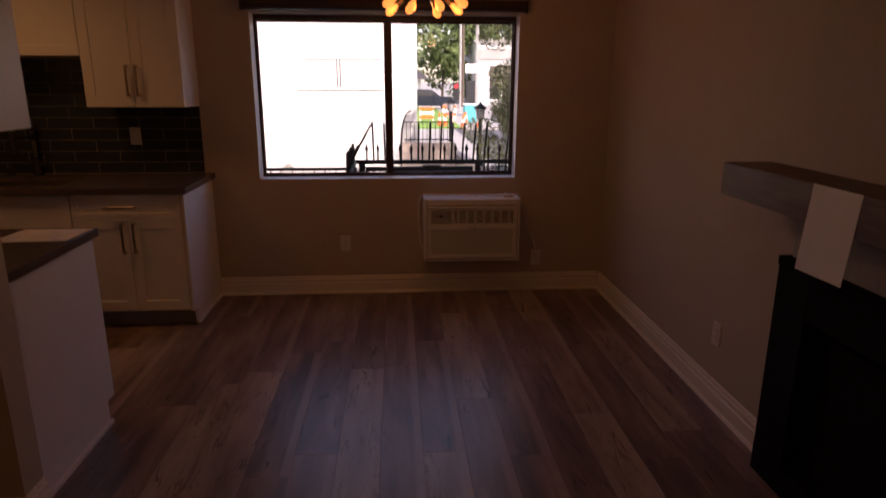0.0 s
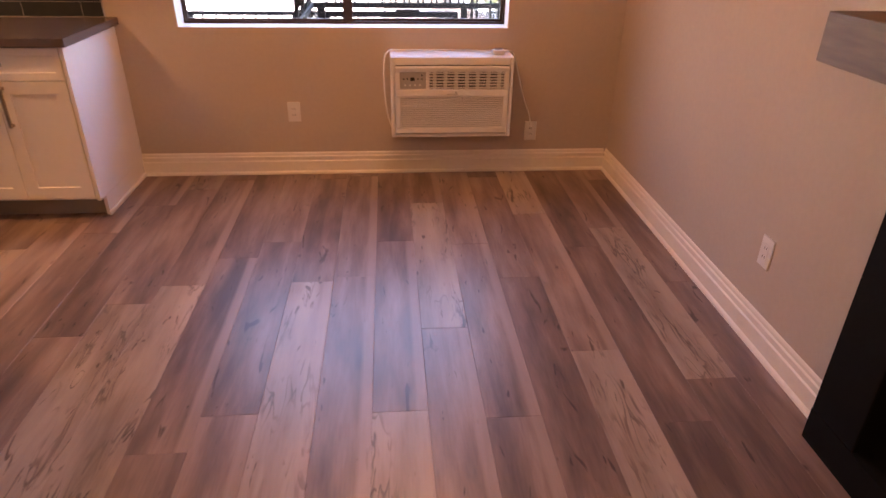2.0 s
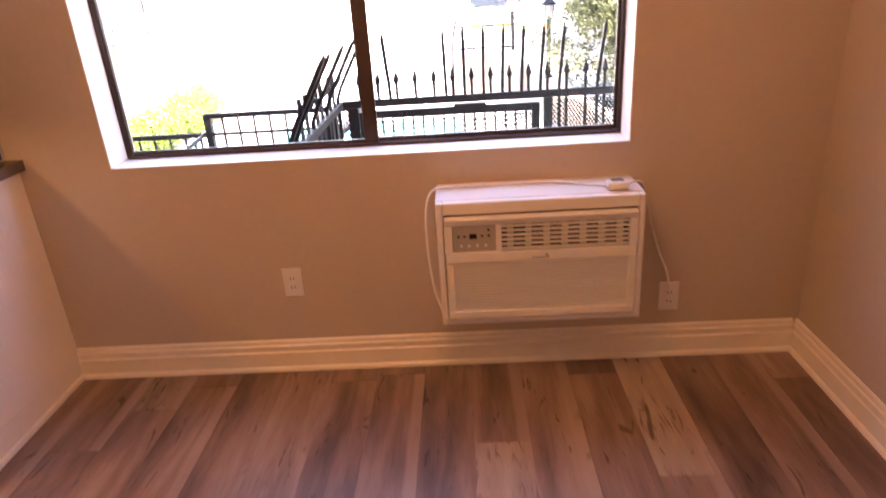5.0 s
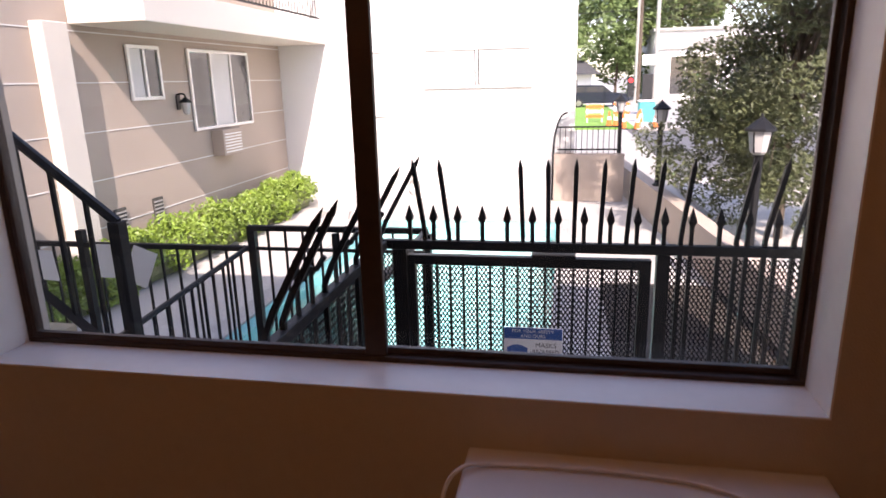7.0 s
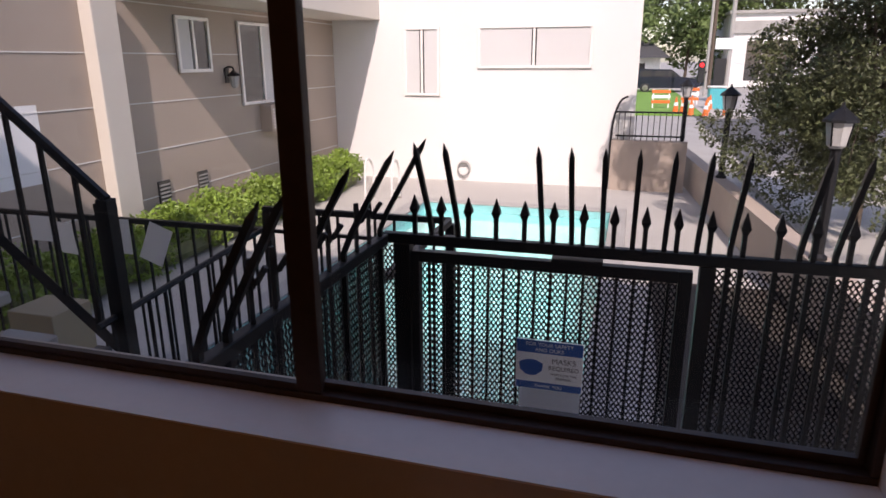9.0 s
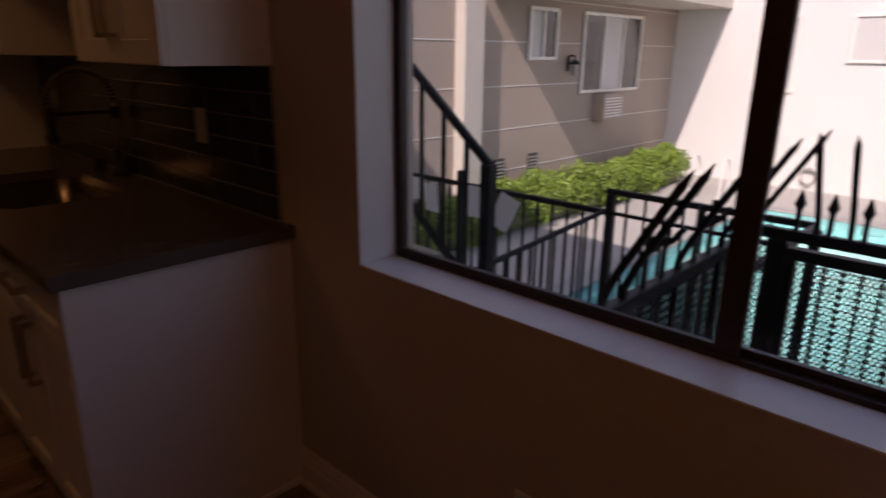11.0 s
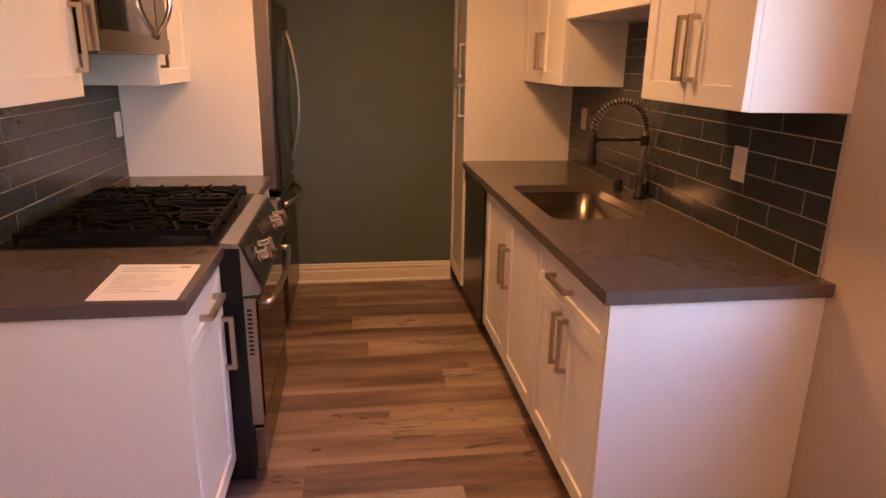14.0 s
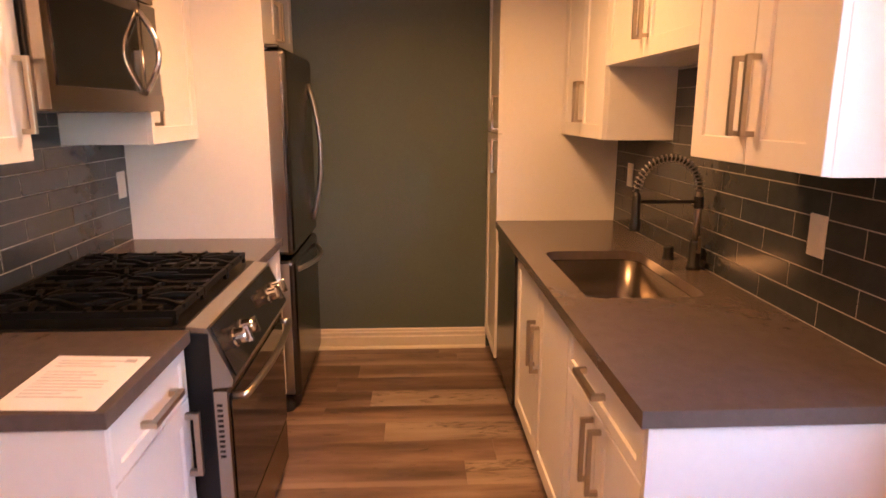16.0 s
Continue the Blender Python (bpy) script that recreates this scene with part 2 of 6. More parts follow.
# dark colour stands in for tree shade on the court
M_SHADED = mat("tree_shade_colour", (0.05, 0.042, 0.035), 0.95, vary=0.4, scale=8, bump=0.8, bscale=60)
M_CREAM = mat("cream_stucco", (0.60, 0.555, 0.49), 0.9, vary=0.05, scale=1.0, bump=0.4, bscale=90)
M_PANEL = mat("grey_control_plastic", (0.36, 0.35, 0.32), 0.45, vary=0.05)
M_CONC = mat("grey_concrete", (0.34, 0.33, 0.31), 0.9, vary=0.15, scale=1.2)
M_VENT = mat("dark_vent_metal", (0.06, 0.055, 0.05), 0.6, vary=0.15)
M_CURTAIN = mat("pale_blind", (0.58, 0.575, 0.56), 0.8, vary=0.1, stretch=(30, 30, 1))
M_BLUE = mat("blue_print", (0.03, 0.10, 0.32), 0.6, vary=0.05)
M_LEAF = mat("green_leaves", (0.12, 0.175, 0.055), 0.55, vary=0.5, scale=2.2, fine=12)
M_HEDGE = mat("hedge_leaves", (0.17, 0.26, 0.035), 0.5, vary=0.45, scale=2.5, fine=14)
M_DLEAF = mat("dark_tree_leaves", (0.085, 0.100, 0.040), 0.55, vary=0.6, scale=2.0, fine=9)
M_BARK = mat("bark", (0.10, 0.075, 0.055), 0.9, vary=0.3, bump=0.6, bscale=40)
M_LAWN = mat("lawn", (0.15, 0.30, 0.05), 0.9, vary=0.25, scale=1.5)
M_ROOF = mat("dark_shingles", (0.06, 0.06, 0.062), 0.9, vary=0.2)
M_CAR = mat("dark_car_paint", (0.02, 0.025, 0.04), 0.25, 0.3, vary=0.1)
M_ORANGE = mat("orange_plastic", (0.75, 0.16, 0.03), 0.5, vary=0.08)
M_TEAL = mat("teal_plastic", (0.05, 0.38, 0.42), 0.5, vary=0.06)
M_RED = glow("red_signal", (1.0, 0.02, 0.02), 1.5)
M_CARD = mat("tan_cardboard", (0.36, 0.30, 0.2), 0.85, vary=0.1)
M_BULB = glow("bulb_filament", (1.0, 0.33, 0.07), 0.6)
M_DISC = glow("lamp_diffuser", (1.0, 0.62, 0.32), 0.15)
M_FROST = mat("frosted_glass", (0.42, 0.41, 0.39), 0.3, vary=0.04)


def glass_mat(name, tint, rough=0.0):
    m = bpy.data.materials.new(name)
    m.use_nodes = True
    p = m.node_tree.nodes["Principled BSDF"]
    p.inputs["Base Color"].default_value = (*tint, 1)
    p.inputs["Transmission Weight"].default_value = 1.0
    p.inputs["Roughness"].default_value = rough
    p.inputs["IOR"].default_value = 1.45
    return m


def thin_glass(name):
    """A window pane: clear, with a mirror that grows towards grazing angles."""
    m = bpy.data.materials.new(name)
    m.use_nodes = True
    n, l = m.node_tree.nodes, m.node_tree.links
    n.remove(n["Principled BSDF"])
    clear, shine, facing, mix = n.new("ShaderNodeBsdfTransparent"), n.new("ShaderNodeBsdfGlossy"), n.new("ShaderNodeLayerWeight"), n.new("ShaderNodeMixShader")
    clear.inputs["Color"].default_value = (0.98, 0.985, 0.985, 1)
    shine.inputs["Roughness"].default_value = 0.01
    facing.inputs["Blend"].default_value = 0.5
    power, amount = n.new("ShaderNodeMath"), n.new("ShaderNodeMath")
    power.operation, amount.operation = "POWER", "MULTIPLY_ADD"
    power.inputs[1].default_value = 5.0
    amount.inputs[1].default_value, amount.inputs[2].default_value = 0.5, 0.02
    l.new(facing.outputs["Facing"], power.inputs[0])
    l.new(power.outputs[0], amount.inputs[0])
    l.new(amount.outputs[0], mix.inputs[0])
    l.new(clear.outputs[0], mix.inputs[1])
    l.new(shine.outputs[0], mix.inputs[2])
    l.new(mix.outputs[0], n["Material Output"].inputs["Surface"])
    return m


M_GLASS = thin_glass("clear_window_glass")
M_WATER = glass_mat("pool_water", (0.75, 0.95, 0.96), 0.02)
M_WINB = mat("far_window_glass", (0.05, 0.05, 0.05), 0.08, vary=0.15, spec=0.7)


# ---- mesh helpers ----
def box(bm, x0, x1, y0, y1, z0, z1, r=0.0, seg=2):
    """Adds a box, with rounded edges if r is given."""
    t = bm if not r else bmesh.new()
    v = [t.verts.new((x, y, z)) for x in (x0, x1) for y in (y0, y1) for z in (z0, z1)]
    for f in ((0, 1, 3, 2), (4, 6, 7, 5), (0, 4, 5, 1), (2, 3, 7, 6), (0, 2, 6, 4), (1, 5, 7, 3)):
        t.faces.new([v[i] for i in f])
    if r:
        bmesh.ops.bevel(t, geom=list(t.edges), offset=r, segments=seg, affect="EDGES", profile=0.5)
        join(bm, t)
        t.free()
    return bm


def join(bm, other):
    made = {v: bm.verts.new(v.co) for v in other.verts}
    for f in other.faces:
        bm.faces.new([made[v] for v in f.verts])
    return bm


def B(x0, x1, y0, y1, z0, z1, r=0.0, seg=2):
    return box(bmesh.new(), min(x0, x1), max(x0, x1), min(y0, y1), max(y0, y1), min(z0, z1), max(z0, z1), r, seg)


def ring(bm, c, a, b, r, seg):
    return [bm.verts.new(c + a * (r * math.cos(2 * math.pi * i / seg)) + b * (r * math.sin(2 * math.pi * i / seg))) for i in range(seg)]


def tube(bm, pts, r, seg=8, caps=True, square=False):
    """Sweeps a round (or square) section along a line of points. r: one radius or one for each point."""
    pts = [Vector(p) for p in pts]
    rs = r if isinstance(r, (list, tuple)) else [r] * len(pts)
    if square:
        seg = 4
    prev, a = None, None
    for i, p in enumerate(pts):
        d = (pts[min(i + 1, len(pts) - 1)] - pts[max(i - 1, 0)]).normalized()
        if a is None:
            a = d.cross(Vector((0, 0, 1)) if abs(d.z) < 0.9 else Vector((0, 1, 0))).normalized()
        a = (a - d * a.dot(d)).normalized()
        b = d.cross(a)
        aa, bb = ((a + b).normalized(), (b - a).normalized()) if square else (a, b)
        cur = ring(bm, p, aa, bb, rs[i] * (1.414 if square else 1), seg)
        if prev:
            for j in range(seg):
                bm.faces.new((prev[j], prev[(j + 1) % seg], cur[(j + 1) % seg], cur[j]))
        elif caps:
            bm.faces.new(list(reversed(cur)))
        prev = cur
    if caps:
        bm.faces.new(prev)
    return bm


def T(pts, r, seg=8, square=False):
    return tube(bmesh.new(), pts, r, seg, True, square)


def lathe(bm, c, prof, seg=16, axis="z"):
    """Turns a profile of (radius, height) about an axis through c."""
    c = Vector(c)
    ax = {"z": Vector((0, 0, 1)), "y": Vector((0, 1, 0)), "x": Vector((1, 0, 0))}[axis]
    a = Vector((1, 0, 0)) if axis != "x" else Vector((0, 1, 0))
    b = ax.cross(a)
    prev = None
    for r, h in prof:
        cur = ring(bm, c + ax * h, a, b, max(r, 1e-4), seg)
        if prev:
            for j in range(seg):
                bm.faces.new((prev[j], prev[(j + 1) % seg], cur[(j + 1) % seg], cur[j]))
        else:
            bm.faces.new(list(reversed(cur)))
        prev = cur
    bm.faces.new(prev)
    return bm


def L(c, prof, seg=16, axis="z"):
    return lathe(bmesh.new(), c, prof, seg, axis)


def solid(name, bm, material, smooth=False):
    bmesh.ops.recalc_face_normals(bm, faces=bm.faces)
    me = bpy.data.meshes.new(name)
    bm.to_mesh(me)
    bm.free()
    me.materials.append(material)
    if smooth:
        for f in me.polygons:
            f.use_smooth = True
    return me


def single(name, bm, material, label, category, kind="", group="", smooth=False):
    return tagged(new(name, solid(name, bm, material, smooth)), label, category, group, kind)


def structure(name, bm, material, label, category="wall"):
    return single(name, bm, material, label, category, "structure")


def thing(name, at, label, category, group="", kind=""):
    ob = new(name)
    ob.empty_display_size = 0.05
    ob.matrix_basis = Matrix.Translation(at)
    return tagged(ob, label, category, group, kind)


def part(name, bm, material, parent, label="", smooth=False):
    ob = new(name, solid(name, bm, material, smooth))
    ob.parent = parent
    ob.matrix_parent_inverse = parent.matrix_basis.inverted() if parent.parent is None else Matrix.Identity(4)
    if label:
        ob["label"] = label
    return ob


# ---- plan ----
# The window wall's inner face is y = 0, the fireplace wall's is x = 0, the floor is z = 0.
CEIL = 2.44
WX0, WX1, WZ0, WZ1 = -2.52, -0.676, 0.862, 1.99      # window opening
KX = -5.60                                            # green end wall of the kitchen
SY = -2.453                                           # tiled wall behind the range
BACK = -6.6
DECK = -0.92                                          # pool court

wall = bmesh.new()
box(wall, KX - 0.15, WX0, 0, 0.2, -1.1, CEIL + 0.1)
box(wall, WX1, 0.15, 0, 0.2, -1.1, CEIL + 0.1)
box(wall, WX0, WX1, 0, 0.2, -1.1, WZ0)
box(wall, WX0, WX1, 0, 0.2, WZ1, CEIL + 0.1)
wall_north = structure("wall_north", wall, M_WALL, "greige painted wall with a wide window opening")
structure("wall_east", B(0, 0.15, BACK, 0, -0.1, CEIL + 0.1), M_WALL, "greige painted wall beside the fireplace")
structure("wall_west", B(KX - 0.15, KX, SY, 0, -0.1, CEIL + 0.1), M_GREEN, "dark green painted end wall of the kitchen")
wall_range = structure("wall_range", B(KX - 0.15, -2.862, SY - 0.12, SY, -0.1, CEIL + 0.1), M_WALL, "greige painted partition behind the range")
structure("wall_living", B(KX - 0.15, KX, BACK, SY - 0.12, -0.1, CEIL + 0.1), M_WALL, "greige painted living room wall")
structure("wall_south", B(KX - 0.15, 0.15, BACK - 0.15, BACK, -0.1, CEIL + 0.1), M_WALL, "greige painted living room wall")
structure("ceiling", B(KX - 0.15, 0.15, BACK - 0.15, 0.2, CEIL, CEIL + 0.1), M_CEIL, "white painted ceiling", "ceiling")
floor = structure("floor", B(KX, 0, BACK, 0, -0.1, -0.004), M_WOODDARK, "grey-brown oak plank floor", "floor")
# unseen storey above, stepped and widened so that its shade falls on the court
structure("upper_storey_low", B(KX - 3.5, -4.6, -7.0, 0.21, CEIL + 0.11, 4.65), M_STUCCO, "unseen low tan stucco block of the apartment house, added to shade the court", "building")
structure("upper_storey", B(-4.59, 1.6, -7.0, 0.21, CEIL + 0.11, 5.05), M_STUCCO, "unseen tan stucco upper storey of the apartment house, widened to shade the court", "building")


def baseboard(p, q, inward):
    """A moulded white skirting from p to q on the floor; inward: the way it stands out from the wall."""
    p, q, w = Vector((*p, 0)), Vector((*q, 0)), Vector((*inward, 0))
    prof = [(0, 0), (0.028, 0), (0.027, 0.010), (0.022, 0.016), (0.016, 0.019), (0.016, 0.080), (0.010, 0.085), (0.010, 0.096), (0.014, 0.100), (0.014, 0.110), (0.007, 0.114), (0.007, 0.126), (0.003, 0.133), (0, 0.135)]
    bm = bmesh.new()
    rows = [[bm.verts.new(e + w * d + Vector((0, 0, h))) for d, h in prof] for e in (p, q)]
    for i in range(len(prof) - 1):
        bm.faces.new((rows[0][i], rows[1][i], rows[1][i + 1], rows[0][i + 1]))
    bm.faces.new(rows[0])
    bm.faces.new(rows[1])
    return structure("baseboard", bm, M_BASE, "cream-white moulded skirting board along the wall", "baseboard")


baseboard((-2.855, 0), (-0.017, 0), (0, -1))
baseboard((0, -2.369), (0, 0), (-1, 0))
baseboard((0, BACK), (0, -4.05), (-1, 0))
baseboard((KX, -1.80), (KX, -0.66), (1, 0))
baseboard((-2.862, SY - 0.12), (-2.862, SY), (1, 0))
baseboard((KX, SY - 0.12), (-2.862, SY - 0.12), (0, -1))
structure("trim", B(-2.857, -2.842, -0.585, -0.018, 0, 0.022, 0.004), M_TRIM, "white quarter-round strip at the cabinet foot", "trim")
structure("trim", B(-2.893, -2.878, SY + 0.01, -1.83, 0, 0.022, 0.004), M_TRIM, "white quarter-round strip at the cabinet foot", "trim")

# ---- window ----
win = thing("window_1", (-1.6, 0.125, WZ0), "wide sliding window with a dark brown metal frame and white reveal", "window", kind="structure")
rv = bmesh.new()
box(rv, WX0, WX1, -0.003, 0.124, WZ0 - 0.001, WZ0 + 0.003)
part("window_sill", rv, M_TRIM, win, "white painted sill")
rv = bmesh.new()
box(rv, WX0, WX0 + 0.004, -0.003, 0.124, WZ0 + 0.004, WZ1)
part("window_reveal", rv, M_TRIM, win)
part("window_reveal", B(WX1 - 0.004, WX1, -0.003, 0.124, WZ0 + 0.004, WZ1), M_TRIM, win)
GX0, GX1, GZ0, GZ1 = WX0 + 0.001, WX1 - 0.001, WZ0 + 0.001, WZ1 - 0.001
fr = bmesh.new()
box(fr, GX0, GX1, 0.125, 0.167, GZ0, GZ0 + 0.014, 0.002)
box(fr, GX0, GX1, 0.125, 0.167, GZ1 - 0.03, GZ1, 0.003)
box(fr, GX0, GX0 + 0.014, 0.126, 0.166, GZ0 + 0.014, GZ1 - 0.03, 0.002)
box(fr, GX1 - 0.014, GX1, 0.126, 0.166, GZ0 + 0.014, GZ1 - 0.03, 0.002)
part("window_frame", fr, M_FRAME, win)
MX = -1.593
for sx0, sx1, sy in ((GX0 + 0.015, MX + 0.028, 0.128), (MX - 0.028, GX1 - 0.015, 0.147)):
    z0, z1 = GZ0 + 0.015, GZ1 - 0.031
    sash = bmesh.new()
    wl, wr = (0.011, 0.050) if sx0 < -2 else (0.050, 0.011)
    box(sash, sx0, sx0 + wl, sy, sy + 0.016, z0, z1, 0.002)
    box(sash, sx1 - wr, sx1, sy, sy + 0.016, z0, z1, 0.002)
    box(sash, sx0 + wl, sx1 - wr, sy + 0.001, sy + 0.015, z0, z0 + 0.014)
    box(sash, sx0 + wl, sx1 - wr, sy + 0.001, sy + 0.015, z1 - 0.02, z1)
    s = part("sash", sash, M_FRAME, win)
    pane = part("pane", B(sx0 + wl, sx1 - wr, sy + 0.006, sy + 0.010, z0 + 0.014, z1 - 0.02), M_GLASS, s)
    pane.visible_shadow = False

rs = thing("roller_blind", (-1.6, -0.045, 2.02), "rolled-up brown roller blind above the window", "blind")
part("roll", L((WX0 - 0.03, -0.045, 2.04), [(0.0, 0), (0.04, 0), (0.04, WX1 - WX0 + 0.06), (0.0, WX1 - WX0 + 0.06)], 16, "x"), M_FRAME, rs, smooth=False)
for bx in (WX0 - 0.036, WX1 + 0.031):
    part("bracket", B(bx, bx + 0.005, -0.09, -0.001, 1.995, 2.085, 0.001, 1), M_FRAME, rs)


# ---- kitchen ----
def pull(parent, x, y, z, n, length, upright, gauge=0.013):
    """A square bar handle on a front at y that faces n (-1 or 1)."""
    bm = bmesh.new()
    h, g = length / 2, gauge / 2
    o0, o1 = y + n * 0.022, y + n * (0.022 + gauge)
    if upright:
        box(bm, x - g, x + g, min(o0, o1), max(o0, o1), z - h, z + h, 0.0012, 1)
        for s in (-1, 1):
            box(bm, x - g, x + g, min(y, o0), max(y, o0), z + s * (h - g) - g, z + s * (h - g) + g)
    else:
        box(bm, x - h, x + h, min(o0, o1), max(o0, o1), z - g, z + g, 0.0012, 1)
        for s in (-1, 1):
            box(bm, x + s * (h - g) - g, x + s * (h - g) + g, min(y, o0), max(y, o0), z - g, z + g)
    return part("handle", bm, M_NICKEL, parent, "brushed nickel bar handle")


def shaker(parent, x0, x1, z0, z1, y, n, name="door", rail=0.06):
    """A front with a raised frame round a recessed panel; its back lies at y and it faces n."""
    bm = bmesh.new()
    loops = []
    for d, depth in ((0.0, 0.0), (0.0, 0.0185), (0.0015, 0.02), (rail - 0.001, 0.02), (rail, 0.019), (rail + 0.002, 0.012)):
        loops.append([bm.verts.new((px, y + n * depth, pz)) for px, pz in ((x0 + d, z0 + d), (x1 - d, z0 + d), (x1 - d, z1 - d), (x0 + d, z1 - d))])
    for a, b in zip(loops, loops[1:]):
        for i in range(4):
            bm.faces.new((a[i], a[(i + 1) % 4], b[(i + 1) % 4], b[i]))
    bm.faces.new(loops[0])
    bm.faces.new(loops[-1])
    return part(name, bm, M_CAB, parent)


def base_body(parent, x0, x1, yb, yf, n):
    """Carcass with a toe recess; yb at the wall, yf the front."""
    bm = B(x0, x1, yb, yf, 0.11, 0.876)
    part("body", bm, M_CAB, parent)
    part("toe_board", B(x0, x1, yb, yf - n * 0.075, 0.0, 0.11), M_TOE, parent)


G = 0.003
SF = -0.625       # carcass front of the sink run
# cupboard with a drawer, at the run's end
c = thing("base_cabinet", (-3.2, -0.3, 0), "white shaker base cabinet with one drawer over two doors", "cabinet")
base_body(c, -3.53, -2.872, -0.001, SF, -1)
part("end_panel", B(-2.871, -2.853, -0.001, SF - 0.02, 0.11, 0.876, 0.001, 1), M_CAB, c)
part("end_panel", B(-2.871, -2.853, -0.001, SF + 0.05, 0, 0.1095), M_CAB, c)
d = shaker(c, -3.53 + G, -2.875, 0.722, 0.87, SF, -1, "drawer", 0.035)
pull(d, -3.235, SF - 0.02, 0.795, -1, 0.19, False, 0.016)
for a, b, hx in ((-3.53 + G, -3.204, -3.235), (-3.201, -2.875, -3.165)):
    d = shaker(c, a, b, 0.125, 0.718, SF, -1)
    pull(d, hx, SF - 0.02, 0.60, -1, 0.19, True)
# sink cupboard
c = thing("base_cabinet", (-4.0, -0.3, 0), "white shaker sink cabinet with two doors", "cabinet")
part("body", B(-4.50, -3.532, -0.001, SF, 0.11, 0.60), M_CAB, c)
part("front_rail", B(-4.50, -3.532, SF + 0.02, SF, 0.6, 0.876), M_CAB, c)
part("toe_board", B(-4.50, -3.532, -0.001, SF + 0.075, 0, 0.11), M_TOE, c)
for a, b, hx in ((-4.50 + G, -4.018, -4.055), (-4.014, -3.535, -3.98)):
    d = shaker(c, a, b, 0.125, 0.87, SF, -1)
    pull(d, hx, SF - 0.02, 0.60, -1, 0.19, True)
# dishwasher
c = thing("dishwasher", (-4.8, -0.3, 0), "dark stainless dishwasher under the worktop", "dishwasher")
part("body", B(-5.10, -4.503, -0.01, -0.60, 0.09, 0.87), M_BLACK, c)
part("door", B(-5.095, -4.508, -0.602, -0.655, 0.11, 0.866, 0.006), M_DSTEEL, c)
part("control_strip", B(-5.095, -4.508, -0.6555, -0.659, 0.80, 0.862, 0.001, 1), M_GLASSB, c)
part("toe_board", B(-5.095, -4.508, -0.2, -0.56, 0, 0.088), M_BLACK, c)
# worktop with a cut for the sink
SX0, SX1, SY0, SY1 = -4.33, -3.62, -0.565, -0.16
top = bmesh.new()
W0, W1, W2 = 0.8765, 0.915, -0.67
box(top, -5.12, SX0, W2, -0.001, W0, W1)
box(top, SX1, -2.828, W2, -0.001, W0, W1)
box(top, SX0, SX1, W2, SY0, W0, W1)
box(top, SX0, SX1, SY1, -0.001, W0, W1)
bmesh.ops.remove_doubles(top, verts=top.verts, dist=0.0001)
tp = single("worktop", top, M_QUARTZ, "grey-brown quartz worktop with a sink cut-out", "worktop")
k = thing("kitchen_sink", (-3.97, -0.36, 0.7), "undermounted stainless steel kitchen sink", "sink")
bowl = bmesh.new()


def rrect(bm, x0, x1, y0, y1, z, r, seg=6):
    out = []
    for cx, cy, a0 in ((x1 - r, y1 - r, 0), (x0 + r, y1 - r, 90), (x0 + r, y0 + r, 180), (x1 - r, y0 + r, 270)):
        for i in range(seg + 1):
            a = radians(a0 + 90 * i / seg)
            out.append(bm.verts.new((cx + r * math.cos(a), cy + r * math.sin(a), z)))
    return out


loops = [rrect(bowl, SX0 - 0.02, SX1 + 0.02, SY0 - 0.02, SY1 + 0.02, 0.874, 0.08), rrect(bowl, SX0 + 0.004, SX1 - 0.004, SY0 + 0.004, SY1 - 0.004, 0.874, 0.07),
         rrect(bowl, SX0 + 0.008, SX1 - 0.008, SY0 + 0.008, SY1 - 0.008, 0.72, 0.07), rrect(bowl, SX0 + 0.04, SX1 - 0.04, SY0 + 0.04, SY1 - 0.04, 0.685, 0.05)]
for a, b in zip(loops, loops[1:]):
    for i in range(len(a)):
        bowl.faces.new((a[i], a[(i + 1) % len(a)], b[(i + 1) % len(a)], b[i]))
bowl.faces.new(loops[-1])
part("bowl", bowl, M_SLATE, k, "dark brushed steel bowl", smooth=True)
part("drain", L((-3.97, -0.30, 0.686), [(0.045, 0), (0.045, 0.004), (0.03, 0.002)], 20), M_CHROME, k)
# rounded corners of the cut-out
for cx, cy, sx, sy in ((SX0, SY0, 1, 1), (SX1, SY0, -1, 1), (SX0, SY1, 1, -1), (SX1, SY1, -1, -1)):
    cor = bmesh.new()
    R = 0.06
    arc = [(cx + sx * (R - R * math.sin(radians(15 * i))), cy + sy * (R - R * math.cos(radians(15 * i)))) for i in range(7)]
    lo = [cor.verts.new((x, y, W0)) for x, y in [(cx, cy)] + arc]
    hi = [cor.verts.new((x, y, W1)) for x, y in [(cx, cy)] + arc]
    cor.faces.new(lo)
    cor.faces.new(hi)
    for i in range(len(lo)):
        cor.faces.new((lo[i], lo[(i + 1) % len(lo)], hi[(i + 1) % len(lo)], hi[i]))
    part("sink_corner", cor, M_QUARTZ, tp)

# spring faucet
f = thing("kitchen_faucet", (-4.0, -0.05, 0.915), "black and steel spring pull-down faucet behind the sink", "faucet")
FX, FY = -4.0, -0.05
part("base", L((FX, FY, 0.915), [(0.028, 0), (0.028, 0.012), (0.022, 0.016), (0.022, 0.10), (0.018, 0.11)], 16), M_MATTE, f, smooth=True)
part("column", L((FX, FY, 1.02), [(0.013, 0), (0.013, 0.195)], 14), M_STEEL, f, smooth=True)
arch = [(FX - 0.0 * i, FY - 0.12 + 0.12 * math.cos(math.pi * i / 24), 1.215 + 0.122 * math.sin(math.pi * i / 24)) for i in range(25)]
arch += [(FX, FY - 0.24, 1.20), (FX, FY - 0.24, 1.17)]
part("hose", T(arch, 0.008, 8), M_MATTE, f, smooth=True)
helix = []
N = 24 * 22
